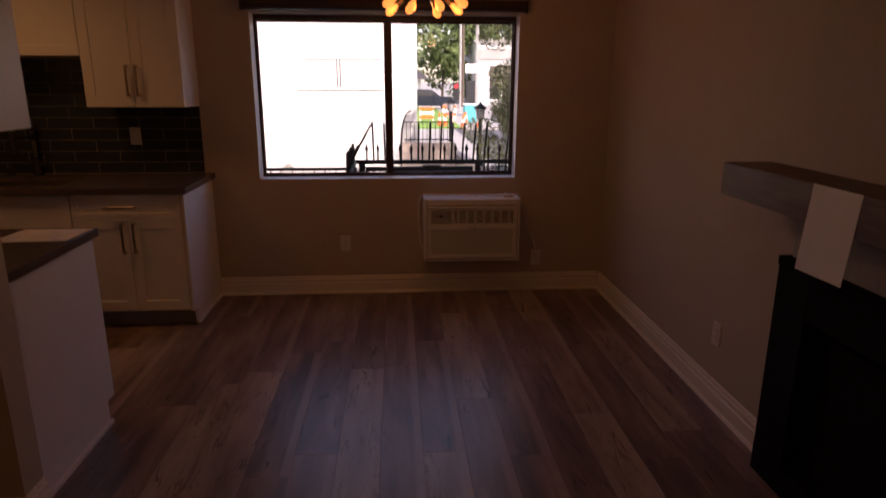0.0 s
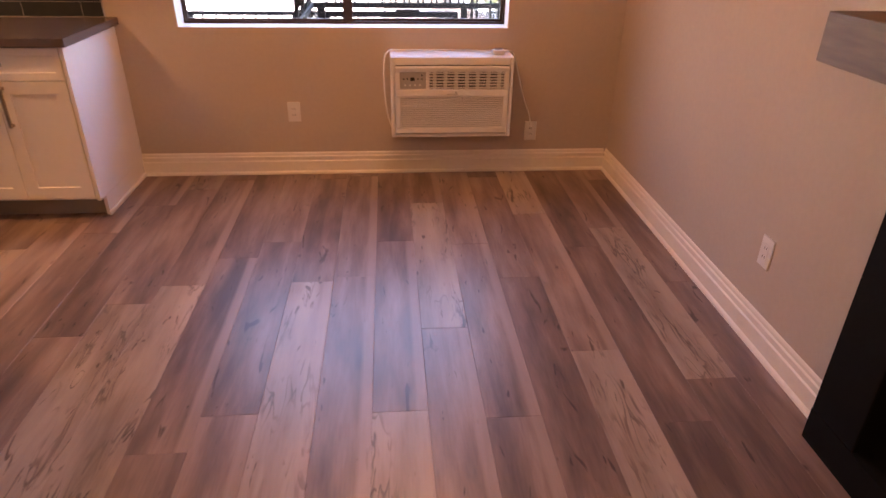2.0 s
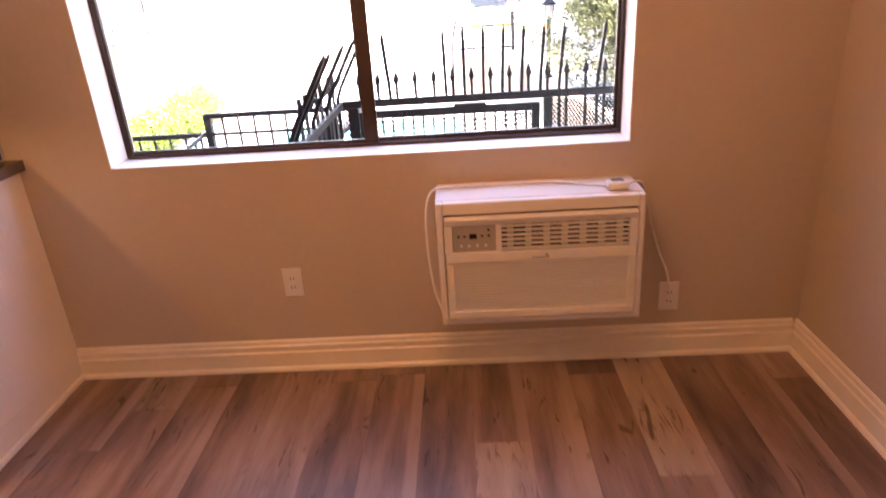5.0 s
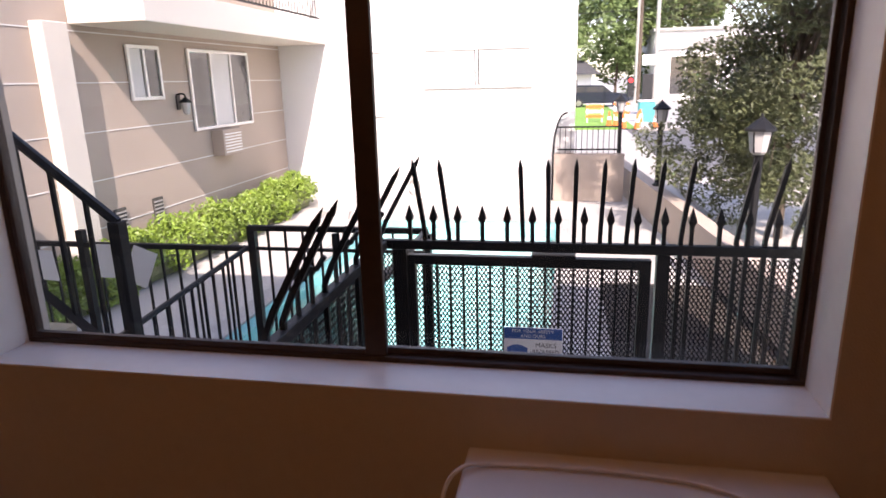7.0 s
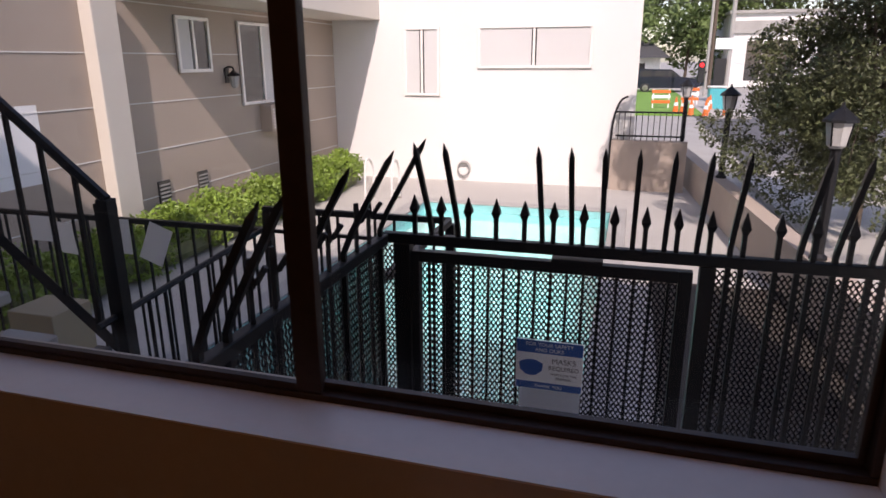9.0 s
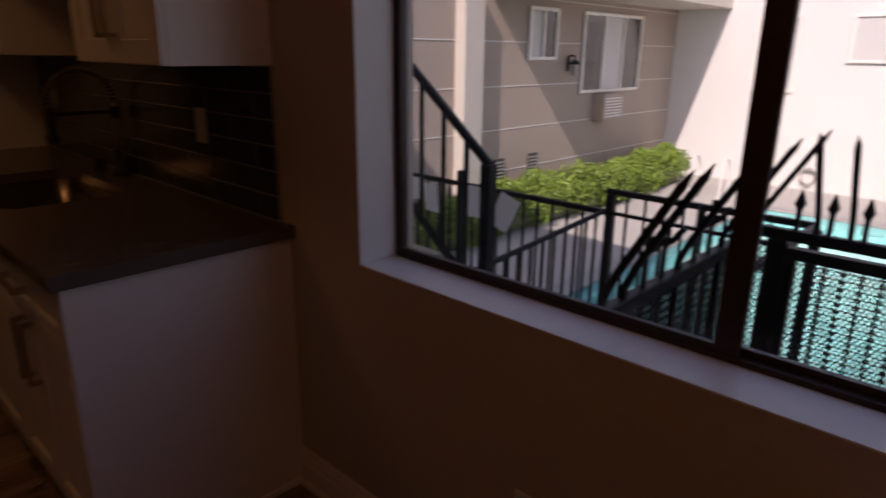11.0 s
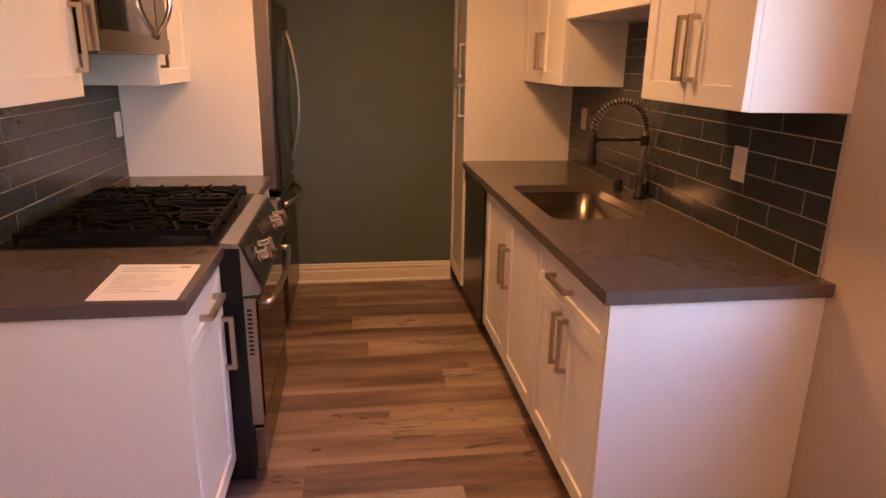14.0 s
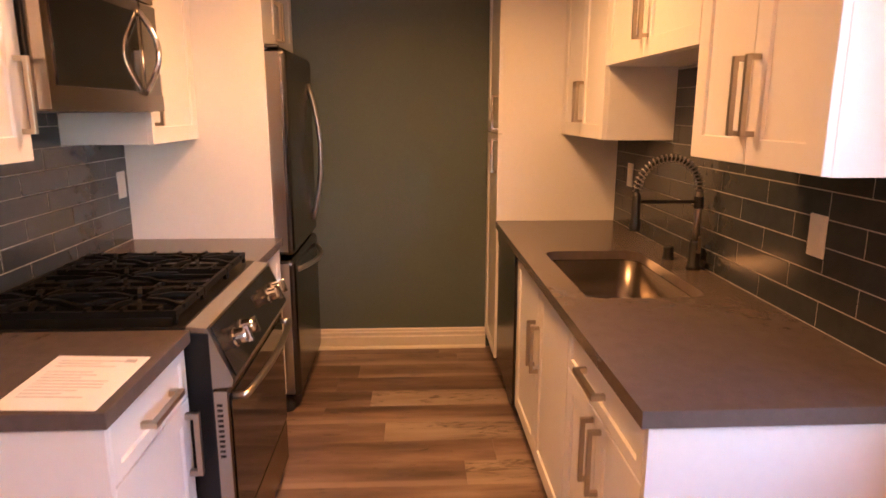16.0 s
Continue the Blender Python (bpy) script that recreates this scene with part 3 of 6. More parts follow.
for i in range(N + 1):
    u = i / N
    a = math.pi * u
    c0 = Vector((FX, FY - 0.12 + 0.12 * math.cos(a), 1.215 + 0.122 * math.sin(a)))
    nrm = Vector((0, math.cos(a), math.sin(a)))
    w = 2 * math.pi * 24 * u
    helix.append(c0 + nrm * (0.0145 * math.cos(w)) + Vector((1, 0, 0)) * (0.0145 * math.sin(w)))
part("spring", T(helix, 0.0028, 5), M_STEEL, f, "bright steel coil spring", smooth=True)
part("spray_head", L((FX, FY - 0.24, 1.065), [(0.02, 0), (0.022, 0.01), (0.022, 0.03), (0.016, 0.05), (0.016, 0.13), (0.011, 0.145)], 14), M_MATTE, f, smooth=True)
part("holder_arm", T([(FX, FY, 1.175), (FX, FY - 0.24, 1.175)], 0.007, 8), M_MATTE, f)
part("collar", L((FX, FY, 1.15), [(0.019, 0), (0.019, 0.045)], 14), M_MATTE, f)
part("lever", T([(FX + 0.018, FY, 0.985), (FX + 0.05, FY - 0.005, 0.99), (FX + 0.056, FY - 0.012, 1.05)], 0.006, 8), M_STEEL, f)
single("air_gap", L((-4.16, -0.085, 0.915), [(0.024, 0), (0.024, 0.006), (0.02, 0.008), (0.02, 0.05), (0.016, 0.056)], 16), M_MATTE, "black air gap cap on the worktop", "cap")


def plate(x, y, z, n, toggle=True, axis="y", w=0.074, h=0.118):
    """A white cover plate on a wall at y (or x) that faces n."""
    t = thing("wall_outlet" if not toggle else "light_switch", (x, y, z), "white plastic outlet plate on the wall" if not toggle else "white plastic switch plate on the tiles", "outlet" if not toggle else "switch")

    def slab(u0, u1, d0, d1, z0, z1, r):
        return B(x + u0, x + u1, y + n * d0, y + n * d1, z0, z1, r, 1) if axis == "y" else B(x + n * d0, x + n * d1, y + u0, y + u1, z0, z1, r, 1)
    part("plate", slab(-w / 2, w / 2, 0, 0.006, z - h / 2, z + h / 2, 0.002), M_PLASTIC, t)
    part("insert", slab(-0.017, 0.017, 0.0062, 0.009, z - 0.034, z + 0.034, 0.001), M_PLASTIC, t)
    if not toggle:
        for dz in (-0.018, 0.018):
            part("slot", slab(-0.008, -0.005, 0.0091, 0.0094, z + dz - 0.005, z + dz + 0.005, 0), M_VENT, t)
            part("slot", slab(0.005, 0.008, 0.0091, 0.0094, z + dz - 0.005, z + dz + 0.005, 0), M_VENT, t)
    return t


TILE_T = 0.010
plate(-3.338, -TILE_T - 0.002, 1.172, -1)
plate(-4.88, -TILE_T - 0.002, 1.19, -1, w=0.075)
plate(-4.60, SY + TILE_T + 0.002, 1.18, 1)
plate(-1.930, 0, 0.385, -1, False)
plate(-0.50, 0, 0.255, -1, False)
plate(0, -1.825, 0.363, -1, False, axis="x")


def wall_cabinet(x0, x1, z0, yb, yf, n, doors, hz, label, z1=2.30):
    c = thing("wall_cabinet", ((x0 + x1) / 2, (yb + yf) / 2, z0), label, "cabinet")
    part("body", B(x0, x1, yb, yf, z0, z1, 0.001, 1), M_CAB, c)
    w = (x1 - x0) / doors
    for i in range(doors):
        d = shaker(c, x0 + i * w + G / 2, x0 + (i + 1) * w - G / 2, z0 + 0.002, z1 - 0.002, yf, n, "door", 0.062)
        if doors == 2:
            hx = x0 + w + (-0.03 if i == 0 else 0.03)
        else:
            hx = x1 - 0.03 if doors == 1 and n > 0 and x0 > -3.6 else x0 + 0.035
        if doors == 1 and n > 0:
            hx = x0 + 0.033 if x0 > -4 else x1 - 0.033
        pull(d, hx, yf + n * 0.02, z0 + hz, n, 0.19, True)
    return c


UF = -0.30
wall_cabinet(-3.50, -2.89, 1.378, -0.001, UF, -1, 2, 0.165, "white shaker wall cabinet with two doors over the worktop")
wall_cabinet(-4.385, -3.502, 1.69, -0.001, UF, -1, 2, 0.16, "short white shaker wall cabinet over the sink")
wall_cabinet(-5.12, -4.387, 1.386, -0.001, UF, -1, 2, 0.165, "white shaker wall cabinet with two doors beside the pantry")
# tall pantry
c = thing("pantry_cabinet", (-5.36, -0.33, 0), "tall white shaker pantry cabinet at the end wall", "cabinet")
part("body", B(KX + 0.001, -5.122, -0.001, -0.645, 0.1, 2.30), M_CAB, c)
part("toe_board", B(KX + 0.001, -5.122, -0.001, -0.59, 0, 0.099), M_TOE, c)
for z0, z1, hz in ((0.11, 1.385, 1.27), (1.39, 2.295, 1.50)):
    d = shaker(c, KX + 0.005, -5.125, z0, z1, -0.645, -1)
    pull(d, -5.165, -0.665, hz, -1, 0.19, True)

# range side
RF = -1.785       # carcass front
c = thing("base_cabinet", (-3.12, -2.1, 0), "narrow white shaker base cabinet beside the range", "cabinet")
part("body", B(-3.365, -2.913, SY + 0.001, RF, 0.11, 0.876), M_CAB, c)
part("toe_board", B(-3.365, -2.913, SY + 0.001, RF - 0.075, 0, 0.11), M_TOE, c)
part("end_panel", B(-2.912, -2.894, SY + 0.001, RF + 0.02, 0.11, 0.876, 0.001, 1), M_CAB, c)
part("end_panel", B(-2.912, -2.894, SY + 0.001, RF - 0.05, 0, 0.1095), M_CAB, c)
d = shaker(c, -3.362, -2.915, 0.722, 0.87, RF, 1, "drawer", 0.035)
pull(d, -3.15, RF + 0.02, 0.79, 1, 0.19, False, 0.016)
d = shaker(c, -3.362, -2.915, 0.125, 0.718, RF, 1)
pull(d, -3.33, RF + 0.02, 0.59, 1, 0.19, True, 0.016)
single("worktop", B(-3.372, -2.872, SY + 0.001, -1.748, 0.8765, 0.915, 0.002, 1), M_QUARTZ, "grey-brown quartz worktop beside the range", "worktop")
single("worktop", B(-4.675, -4.172, SY + 0.001, -1.748, 0.8765, 0.915, 0.002, 1), M_QUARTZ, "grey-brown quartz worktop between range and fridge", "worktop")
c = thing("base_cabinet", (-4.4, -2.1, 0), "white base cabinet between range and fridge", "cabinet")
part("body", B(-4.675, -4.175, SY + 0.001, RF, 0.11, 0.876), M_CAB, c)
part("toe_board", B(-4.675, -4.175, SY + 0.001, RF - 0.075, 0, 0.11), M_TOE, c)
d = shaker(c, -4.672, -4.178, 0.125, 0.87, RF, 1)
pull(d, -4.22, RF + 0.02, 0.7, 1, 0.19, True, 0.016)
single("tall_side_panel", B(-4.695, -4.677, SY + 0.001, -1.79, 0, 2.30, 0.001, 1), M_CAB, "tall white panel beside the fridge", "panel")

# paper on the worktop
def sheet(name, corners, label, lines=12, mark=True, material=M_PAPER):
    """A sheet of paper from its four corners, with grey bars of print; corners run round it from the top left."""
    p = [Vector(v) for v in corners]
    nrm = (p[1] - p[0]).cross(p[3] - p[0]).normalized()
    if nrm.z < -0.5:
        nrm = -nrm

    def quad(bm, u0, u1, v0, v1, lift, thick):
        vs = []
        for h in (lift, lift + thick):
            for u, v in ((u0, v0), (u1, v0), (u1, v1), (u0, v1)):
                q = (p[0] * (1 - u) + p[1] * u) * (1 - v) + (p[3] * (1 - u) + p[2] * u) * v
                vs.append(bm.verts.new(q + nrm * h))
        for fc in ((3, 2, 1, 0), (4, 5, 6, 7), (0, 1, 5, 4), (1, 2, 6, 5), (2, 3, 7, 6), (3, 0, 4, 7)):
            bm.faces.new([vs[i] for i in fc])
    t = thing(name, p[0], label, "paper")
    bm = bmesh.new()
    quad(bm, 0, 1, 0, 1, 0.0006, 0.0008)
    part("sheet", bm, material, t)
    if lines:
        bm = bmesh.new()
        rnd = random.Random(len(name) + lines)
        for i in range(lines):
            v = 0.1 + 0.8 * i / lines
            if rnd.random() < 0.15:
                continue
            quad(bm, 0.1, 0.1 + 0.8 * rnd.uniform(0.45, 1.0), v, v + 0.2 / lines, 0.0016, 0.0002)
        part("print", bm, M_INK, t, "rows of fine grey print")
    if mark:
        bm = bmesh.new()
        quad(bm, 0.78, 0.9, 0.06, 0.13, 0.0016, 0.0002)
        part("mark", bm, M_INK, t)
    return t


sheet("paper_sheet", [(-3.186, -2.002, 0.915), (-3.168, -1.774, 0.915), (-2.880, -1.77, 0.915), (-2.893, -1.99, 0.915)], "white printed sheet lying on the quartz worktop", 14)

# slide-in gas range
RX0, RX1 = -4.168, -3.376
r = thing("gas_range", (-3.77, -2.1, 0), "stainless slide-in gas range with black cast iron grates", "range")
part("body", B(RX0, RX1, SY + 0.02, -1.701, 0.03, 0.90), M_BLACK, r)
part("cooktop", B(RX0 - 0.008, RX1 + 0.008, SY + 0.015, -1.7605, 0.902, 0.922, 0.004), M_BLACK, r)
cp = bmesh.new()
rows = [(-1.7005, 0.735), (-1.645, 0.74), (-1.640, 0.76), (-1.705, 0.915), (-1.76, 0.921), (-1.76, 0.9025), (-1.7005, 0.9)]
sides = [[cp.verts.new((x, y, z)) for y, z in rows] for x in (RX0, RX1)]
cp.faces.new(sides[0])
cp.faces.new(sides[1])
for i in range(len(rows)):
    j = (i + 1) % len(rows)
    cp.faces.new((sides[0][i], sides[0][j], sides[1][j], sides[1][i]))
part("control_panel", cp, M_STEEL, r)
cg = bmesh.new()
rows = [(-1.6385, 0.765), (-1.7005, 0.910), (-1.6975, 0.9105), (-1.6355, 0.766)]
sides = [[cg.verts.new((x, y, z)) for y, z in rows] for x in (RX0 + 0.03, RX1 - 0.02)]
cg.faces.new(sides[0])
cg.faces.new(sides[1])
for i in range(4):
    j = (i + 1) % 4
    cg.faces.new((sides[0][i], sides[0][j], sides[1][j], sides[1][i]))
part("control_glass", cg, M_GLASSB, r, "black glass control panel")
part("oven_door", B(RX0 + 0.003, RX1 - 0.003, -1.70, -1.662, 0.245, 0.73, 0.006), M_SLATE, r)
part("oven_glass", B(RX0 + 0.03, RX1 - 0.03, -1.6622, -1.658, 0.27, 0.70, 0.001, 1), M_GLASSB, r)
part("drawer", B(RX0 + 0.003, RX1 - 0.003, -1.70, -1.664, 0.06, 0.235, 0.006), M_SLATE, r)
hb = [(RX0 + 0.05, -1.662, 0.69), (RX0 + 0.06, -1.63, 0.69)] + [(RX0 + 0.06 + (RX1 - RX0 - 0.12) * i / 10, -1.622 + 0.02 * math.sin(math.pi * i / 10), 0.69) for i in range(11)] + [(RX1 - 0.06, -1.63, 0.69), (RX1 - 0.05, -1.662, 0.69)]
part("door_handle", T(hb, 0.011, 10), M_STEEL, r, smooth=True)
vs = bmesh.new()
for i in range(11):
    box(vs, RX1 - 0.0025, RX1 + 0.001, -1.692, -1.676, 0.52 + i * 0.016, 0.528 + i * 0.016)
part("door_vent", vs, M_BLACK, r)
part("side_trim", B(RX1 - 0.0029, RX1, -1.6995, -1.6625, 0.25, 0.725), M_STEEL, r)
for kx in (-3.50, -3.585, -3.95, -4.035):
    kn = L((0, 0, 0), [(0.030, 0), (0.030, 0.008), (0.025, 0.012), (0.023, 0.040), (0.019, 0.045)], 18)
    box(kn, -0.006, 0.006, -0.026, 0.026, 0.038, 0.056, 0.002, 1)
    bmesh.ops.transform(kn, matrix=Matrix.Translation((kx, -1.668, 0.842)) @ Matrix.Rotation(radians(-72), 4, "X"), verts=kn.verts)
    part("knob", kn, M_CHROME, r)
GR0, GR1, GY0, GY1 = RX0 + 0.015, RX1 - 0.015, SY + 0.07, -1.79
for gi in range(3):
    g0 = GR0 + (GR1 - GR0) * gi / 3 + 0.003
    g1 = GR0 + (GR1 - GR0) * (gi + 1) / 3 - 0.003
    gm = bmesh.new()
    zt = 0.962
    for x in (g0, g1 - 0.012):
        box(gm, x, x + 0.012, GY0, GY1, zt - 0.02, zt)
    for y in (GY0, GY1 - 0.012):
        box(gm, g0 + 0.012, g1 - 0.012, y, y + 0.012, zt - 0.02, zt)
    for x, y in ((g0, GY0), (g1 - 0.012, GY0), (g0, GY1 - 0.012), (g1 - 0.012, GY1 - 0.012)):
        box(gm, x, x + 0.012, y, y + 0.012, 0.922, zt - 0.02)
    for q in (0.3, 0.7):
        x = g0 + (g1 - g0) * q
        box(gm, x - 0.005, x + 0.005, GY0 + 0.012, GY1 - 0.012, zt - 0.018, zt - 0.004)
    for q in range(6):
        y = GY0 + (GY1 - GY0) * (q + 0.5) / 6
        box(gm, g0, g0 + 0.03, y - 0.005, y + 0.005, zt - 0.002, zt + 0.008)
        box(gm, g1 - 0.03, g1, y - 0.005, y + 0.005, zt - 0.002, zt + 0.008)
    cx = (g0 + g1) / 2
    for cy in ((GY0 * 0.75 + GY1 * 0.25), (GY0 * 0.25 + GY1 * 0.75)) if gi != 1 else ((GY0 + GY1) / 2,):
        for a in range(8):
            w = radians(45 * a + 22)
            p0 = Vector((cx + 0.03 * math.cos(w), cy + 0.03 * math.sin(w), zt + 0.002))
            s = min((g1 - cx - 0.008) / max(abs(math.cos(w)), 0.1), 0.15 / max(abs(math.sin(w)), 0.1))
            p1 = Vector((cx + s * math.cos(w), cy + s * math.sin(w), zt - 0.004))
            tube(gm, [p0, (p0 + p1) / 2 + Vector((0, 0, 0.006)), p1], 0.006, 4, True, True)
    part("grate", gm, M_IRON, r)
    for cy in ((GY0 * 0.75 + GY1 * 0.25), (GY0 * 0.25 + GY1 * 0.75)) if gi != 1 else ((GY0 + GY1) / 2,):
        part("burner_ring", L((cx, cy, 0.9215), [(0.062, 0), (0.062, 0.006), (0.054, 0.009)], 20), M_STEEL, r, "bright aluminium burner base")
        part("burner", L((cx, cy, 0.9225), [(0.05, 0), (0.05, 0.008), (0.036, 0.010), (0.036, 0.02), (0.03, 0.024)], 18), M_BLACK, r)

# over-the-range microwave and its neighbours
UY = SY + 0.33
wall_cabinet(-3.37, -2.895, 1.378, SY + 0.001, UY, 1, 1, 0.165, "white shaker wall cabinet with one door beside the microwave")
m = thing("microwave", (-3.77, SY + 0.2, 1.5), "stainless over-the-range microwave with a curved handle", "microwave")
part("body", B(-4.148, -3.376, SY + 0.001, SY + 0.36, 1.50, 1.94, 0.004), M_BLACK, m)
part("door", B(-4.00, -3.378, SY + 0.361, SY + 0.40, 1.504, 1.87, 0.006), M_SLATE, m)
part("door_glass", B(-3.965, -3.425, SY + 0.4002, SY + 0.404, 1.57, 1.83, 0.001, 1), M_GLASSB, m)
part("control_panel", B(-4.146, -4.003, SY + 0.361, SY + 0.40, 1.504, 1.87, 0.006), M_GLASSB, m)
part("top_vent", B(-4.146, -3.378, SY + 0.361, SY + 0.395, 1.875, 1.938, 0.005), M_SLATE, m)
part("bottom_strip", B(-4.146, -3.378, SY + 0.4002, SY + 0.403, 1.505, 1.56), M_SLATE, m)
ha = [(-3.985, SY + 0.40 + 0.06 * math.sin(math.pi * i / 14), 1.56 + 0.28 * i / 14) for i in range(15)]
part("door_edge", B(-3.379, -3.3755, SY + 0.375, SY + 0.405, 1.51, 1.865), M_STEEL, m, "bright steel door edge")
part("handle", T(ha, 0.010, 10), M_CHROME, m, "curved chrome handle", smooth=True)
wall_cabinet(-4.148, -3.376, 1.945, SY + 0.001, UY, 1, 2, 0.12, "short white shaker wall cabinet over the microwave")
wall_cabinet(-4.675, -4.150, 1.380, SY + 0.001, UY, 1, 1, 0.165, "white shaker wall cabinet with one door beside the fridge")

# fridge
FX0, FX1 = -5.46, -4.705
r = thing("refrigerator", (-5.13, -2.05, 0), "dark stainless bottom-freezer refrigerator with curved handles", "refrigerator")
part("body", B(FX0, FX1, SY + 0.03, -1.805, 0.06, 1.785, 0.006), M_DSTEEL, r)
part("door", B(FX0, FX1, -1.802, -1.700, 0.815, 1.79, 0.03, 4), M_DSTEEL, r)
part("freezer_door", B(FX0, FX1, -1.802, -1.700, 0.08, 0.80, 0.03, 4), M_DSTEEL, r)
part("door_edge", B(FX1, FX1 + 0.003, -1.792, -1.730, 0.84, 1.77), M_STEEL, r, "bright steel door edge")
part("door_edge", B(FX1, FX1 + 0.003, -1.792, -1.730, 0.10, 0.78), M_STEEL, r, "bright steel door edge")
hh = [(FX0 + 0.14, -1.702 + 0.058 * math.sin(math.pi * i / 18) ** 0.8, 0.90 + 0.75 * i / 18) for i in range(19)]
part("handle", T(hh, 0.013, 10), M_STEEL, r, "long curved steel handle", smooth=True)
hh = [(FX0 + 0.08 + (FX1 - FX0 - 0.16) * i / 16, -1.702 + 0.065 * math.sin(math.pi * i / 16) ** 0.8, 0.735) for i in range(17)]
part("handle", T(hh, 0.013, 10), M_STEEL, r, "long curved steel handle", smooth=True)
part("hinge", B(FX1 - 0.05, FX1, -1.80, -1.735, 1.79, 1.802, 0.002, 1), M_VENT, r)
part("gasket", B(FX1 + 0.0005, FX1 + 0.002, -1.803, -1.7925, 0.10, 1.77), M_RUBBER, r, "dark door gasket")
for x in (FX0 + 0.05, FX1 - 0.035):
    part("foot", L((x, -1.775, 0), [(0.03, 0), (0.034, 0.012), (0.034, 0.045), (0.02, 0.08)], 14), M_RUBBER, r)
    part("foot", L((x, -2.3, 0), [(0.03, 0), (0.034, 0.012), (0.034, 0.045), (0.02, 0.06)], 14), M_RUBBER, r)
wall_cabinet(-5.598, -4.697, 1.82, SY + 0.001, -1.84, 1, 2, 0.13, "white shaker cabinet over the refrigerator")

# ---- dining area ----
# through-wall air conditioner
a = thing("air_conditioner", (-1.01, 0, 0.28), "white through-wall air conditioner under the window", "air conditioner")
AX0, AX1, AY, AZ0, AZ1 = -1.358, -0.668, -0.22, 0.289, 0.745
part("sleeve", B(AX0, AX1, 0, AY + 0.03, AZ0, AZ1, 0.008, 3), M_PLASTIC, a)
fm = bmesh.new()
t = 0.024
box(fm, AX0 + 0.002, AX0 + t, AY, AY + 0.0295, AZ0 + 0.002, AZ1 - 0.002, 0.006, 3)
box(fm, AX1 - t, AX1 - 0.002, AY, AY + 0.0295, AZ0 + 0.002, AZ1 - 0.002, 0.006, 3)
box(fm, AX0 + t, AX1 - t, AY, AY + 0.0295, AZ0 + 0.002, AZ0 + t, 0.006, 3)
box(fm, AX0 + t, AX1 - t, AY, AY + 0.0295, AZ1 - 0.045, AZ1 - 0.002, 0.006, 3)
part("frame", fm, M_PLASTIC, a)
X0, X1 = AX0 + 0.052, AX1 - 0.052
FZ0, FZ1 = AZ0 + 0.030, AZ1 - 0.050
cpz0, cpz1 = FZ1 - 0.125, FZ1 - 0.030
lz0, lz1 = FZ0 + 0.030, cpz0 - 0.040
# dark plate paints the shade of the depth between the slats
part("recess", B(AX0 + 0.028, AX1 - 0.028, AY + 0.012, AY + 0.029, FZ0, FZ1), M_VENT, a, "dark plate in place of the shade behind the grille")
fp_ = bmesh.new()
for z0, z1 in ((FZ0, lz0), (lz1, cpz0), (cpz1, FZ1)):
    box(fp_, AX0 + 0.028, AX1 - 0.028, AY - 0.012, AY + 0.010, z0, z1, 0.004, 2)
for x0, x1 in ((AX0 + 0.028, X0), (X1, AX1 - 0.028)):
    for z0, z1 in ((lz0, lz1), (cpz0, cpz1)):
        box(fp_, x0, x1, AY - 0.012, AY + 0.010, z0, z1)
box(fp_, X0 + 0.146, X0 + 0.164, AY - 0.012, AY + 0.010, cpz0, cpz1)
part("front", fp_, M_PLASTIC, a)
part("top_lip", B(AX0 + 0.030, AX1 - 0.030, AY - 0.020, AY - 0.0122, FZ1 - 0.014, FZ1 - 0.001, 0.003), M_PLASTIC, a)
part("badge", L(((AX0 + AX1) / 2 + 0.02, AY - 0.0122, lz1 + 0.022), [(0.006, 0), (0.0055, -0.002)], 12, "y"), M_PANEL, a)
part("badge_bar", B((AX0 + AX1) / 2 - 0.03, (AX0 + AX1) / 2 + 0.03, AY - 0.014, AY - 0.0122, lz1 + 0.010, lz1 + 0.016, 0.001, 1), M_PANEL, a)
cpan = part("control_panel", B(X0, X0 + 0.145, AY - 0.006, AY + 0.008, cpz0 + 0.001, cpz1 - 0.001, 0.001, 1), M_PANEL, a)
part("display", B(X0 + 0.058, X0 + 0.082, AY - 0.0072, AY - 0.0062, cpz1 - 0.048, cpz1 - 0.030), M_BLACK, cpan)
for bx_, bz_ in ((0.022, 0.038), (0.042, 0.038), (0.100, 0.038), (0.122, 0.038), (0.122, 0.018), (0.030, 0.072), (0.056, 0.072), (0.084, 0.072), (0.112, 0.072)):
    part("button", L((X0 + bx_, AY - 0.006, cpz1 - bz_), [(0.005, 0), (0.0045, -0.002)], 10, "y"), M_VENT if bz_ < 0.05 else M_PLASTIC, cpan)
for i in range(6):
    z = cpz0 + 0.006 + i * (cpz1 - cpz0) / 6
    part("louver", B(X0 + 0.164, X1, AY - 0.011, AY - 0.001, z, z + 0.0055), M_PLASTIC, a)
for i in range(7):
    x = X0 + 0.164 + (X1 - X0 - 0.164) * (i + 0.5) / 7
    part("vane", B(x - 0.010, x + 0.010, AY + 0.001, AY + 0.011, cpz0 + 0.001, cpz1 - 0.001), M_GRILLE, a)
NL = 17
for i in range(NL):
    u = (i + 0.5) / NL
    z = lz0 + (lz1 - lz0) * u
    part("slat", T([(X0 + (X1 - X0) * k / 12, AY - 0.004, z - 0.006 * (1 - u) * math.sin(math.pi * k / 12)) for k in range(13)], 0.0036, 4, square=True), M_PLASTIC, a)
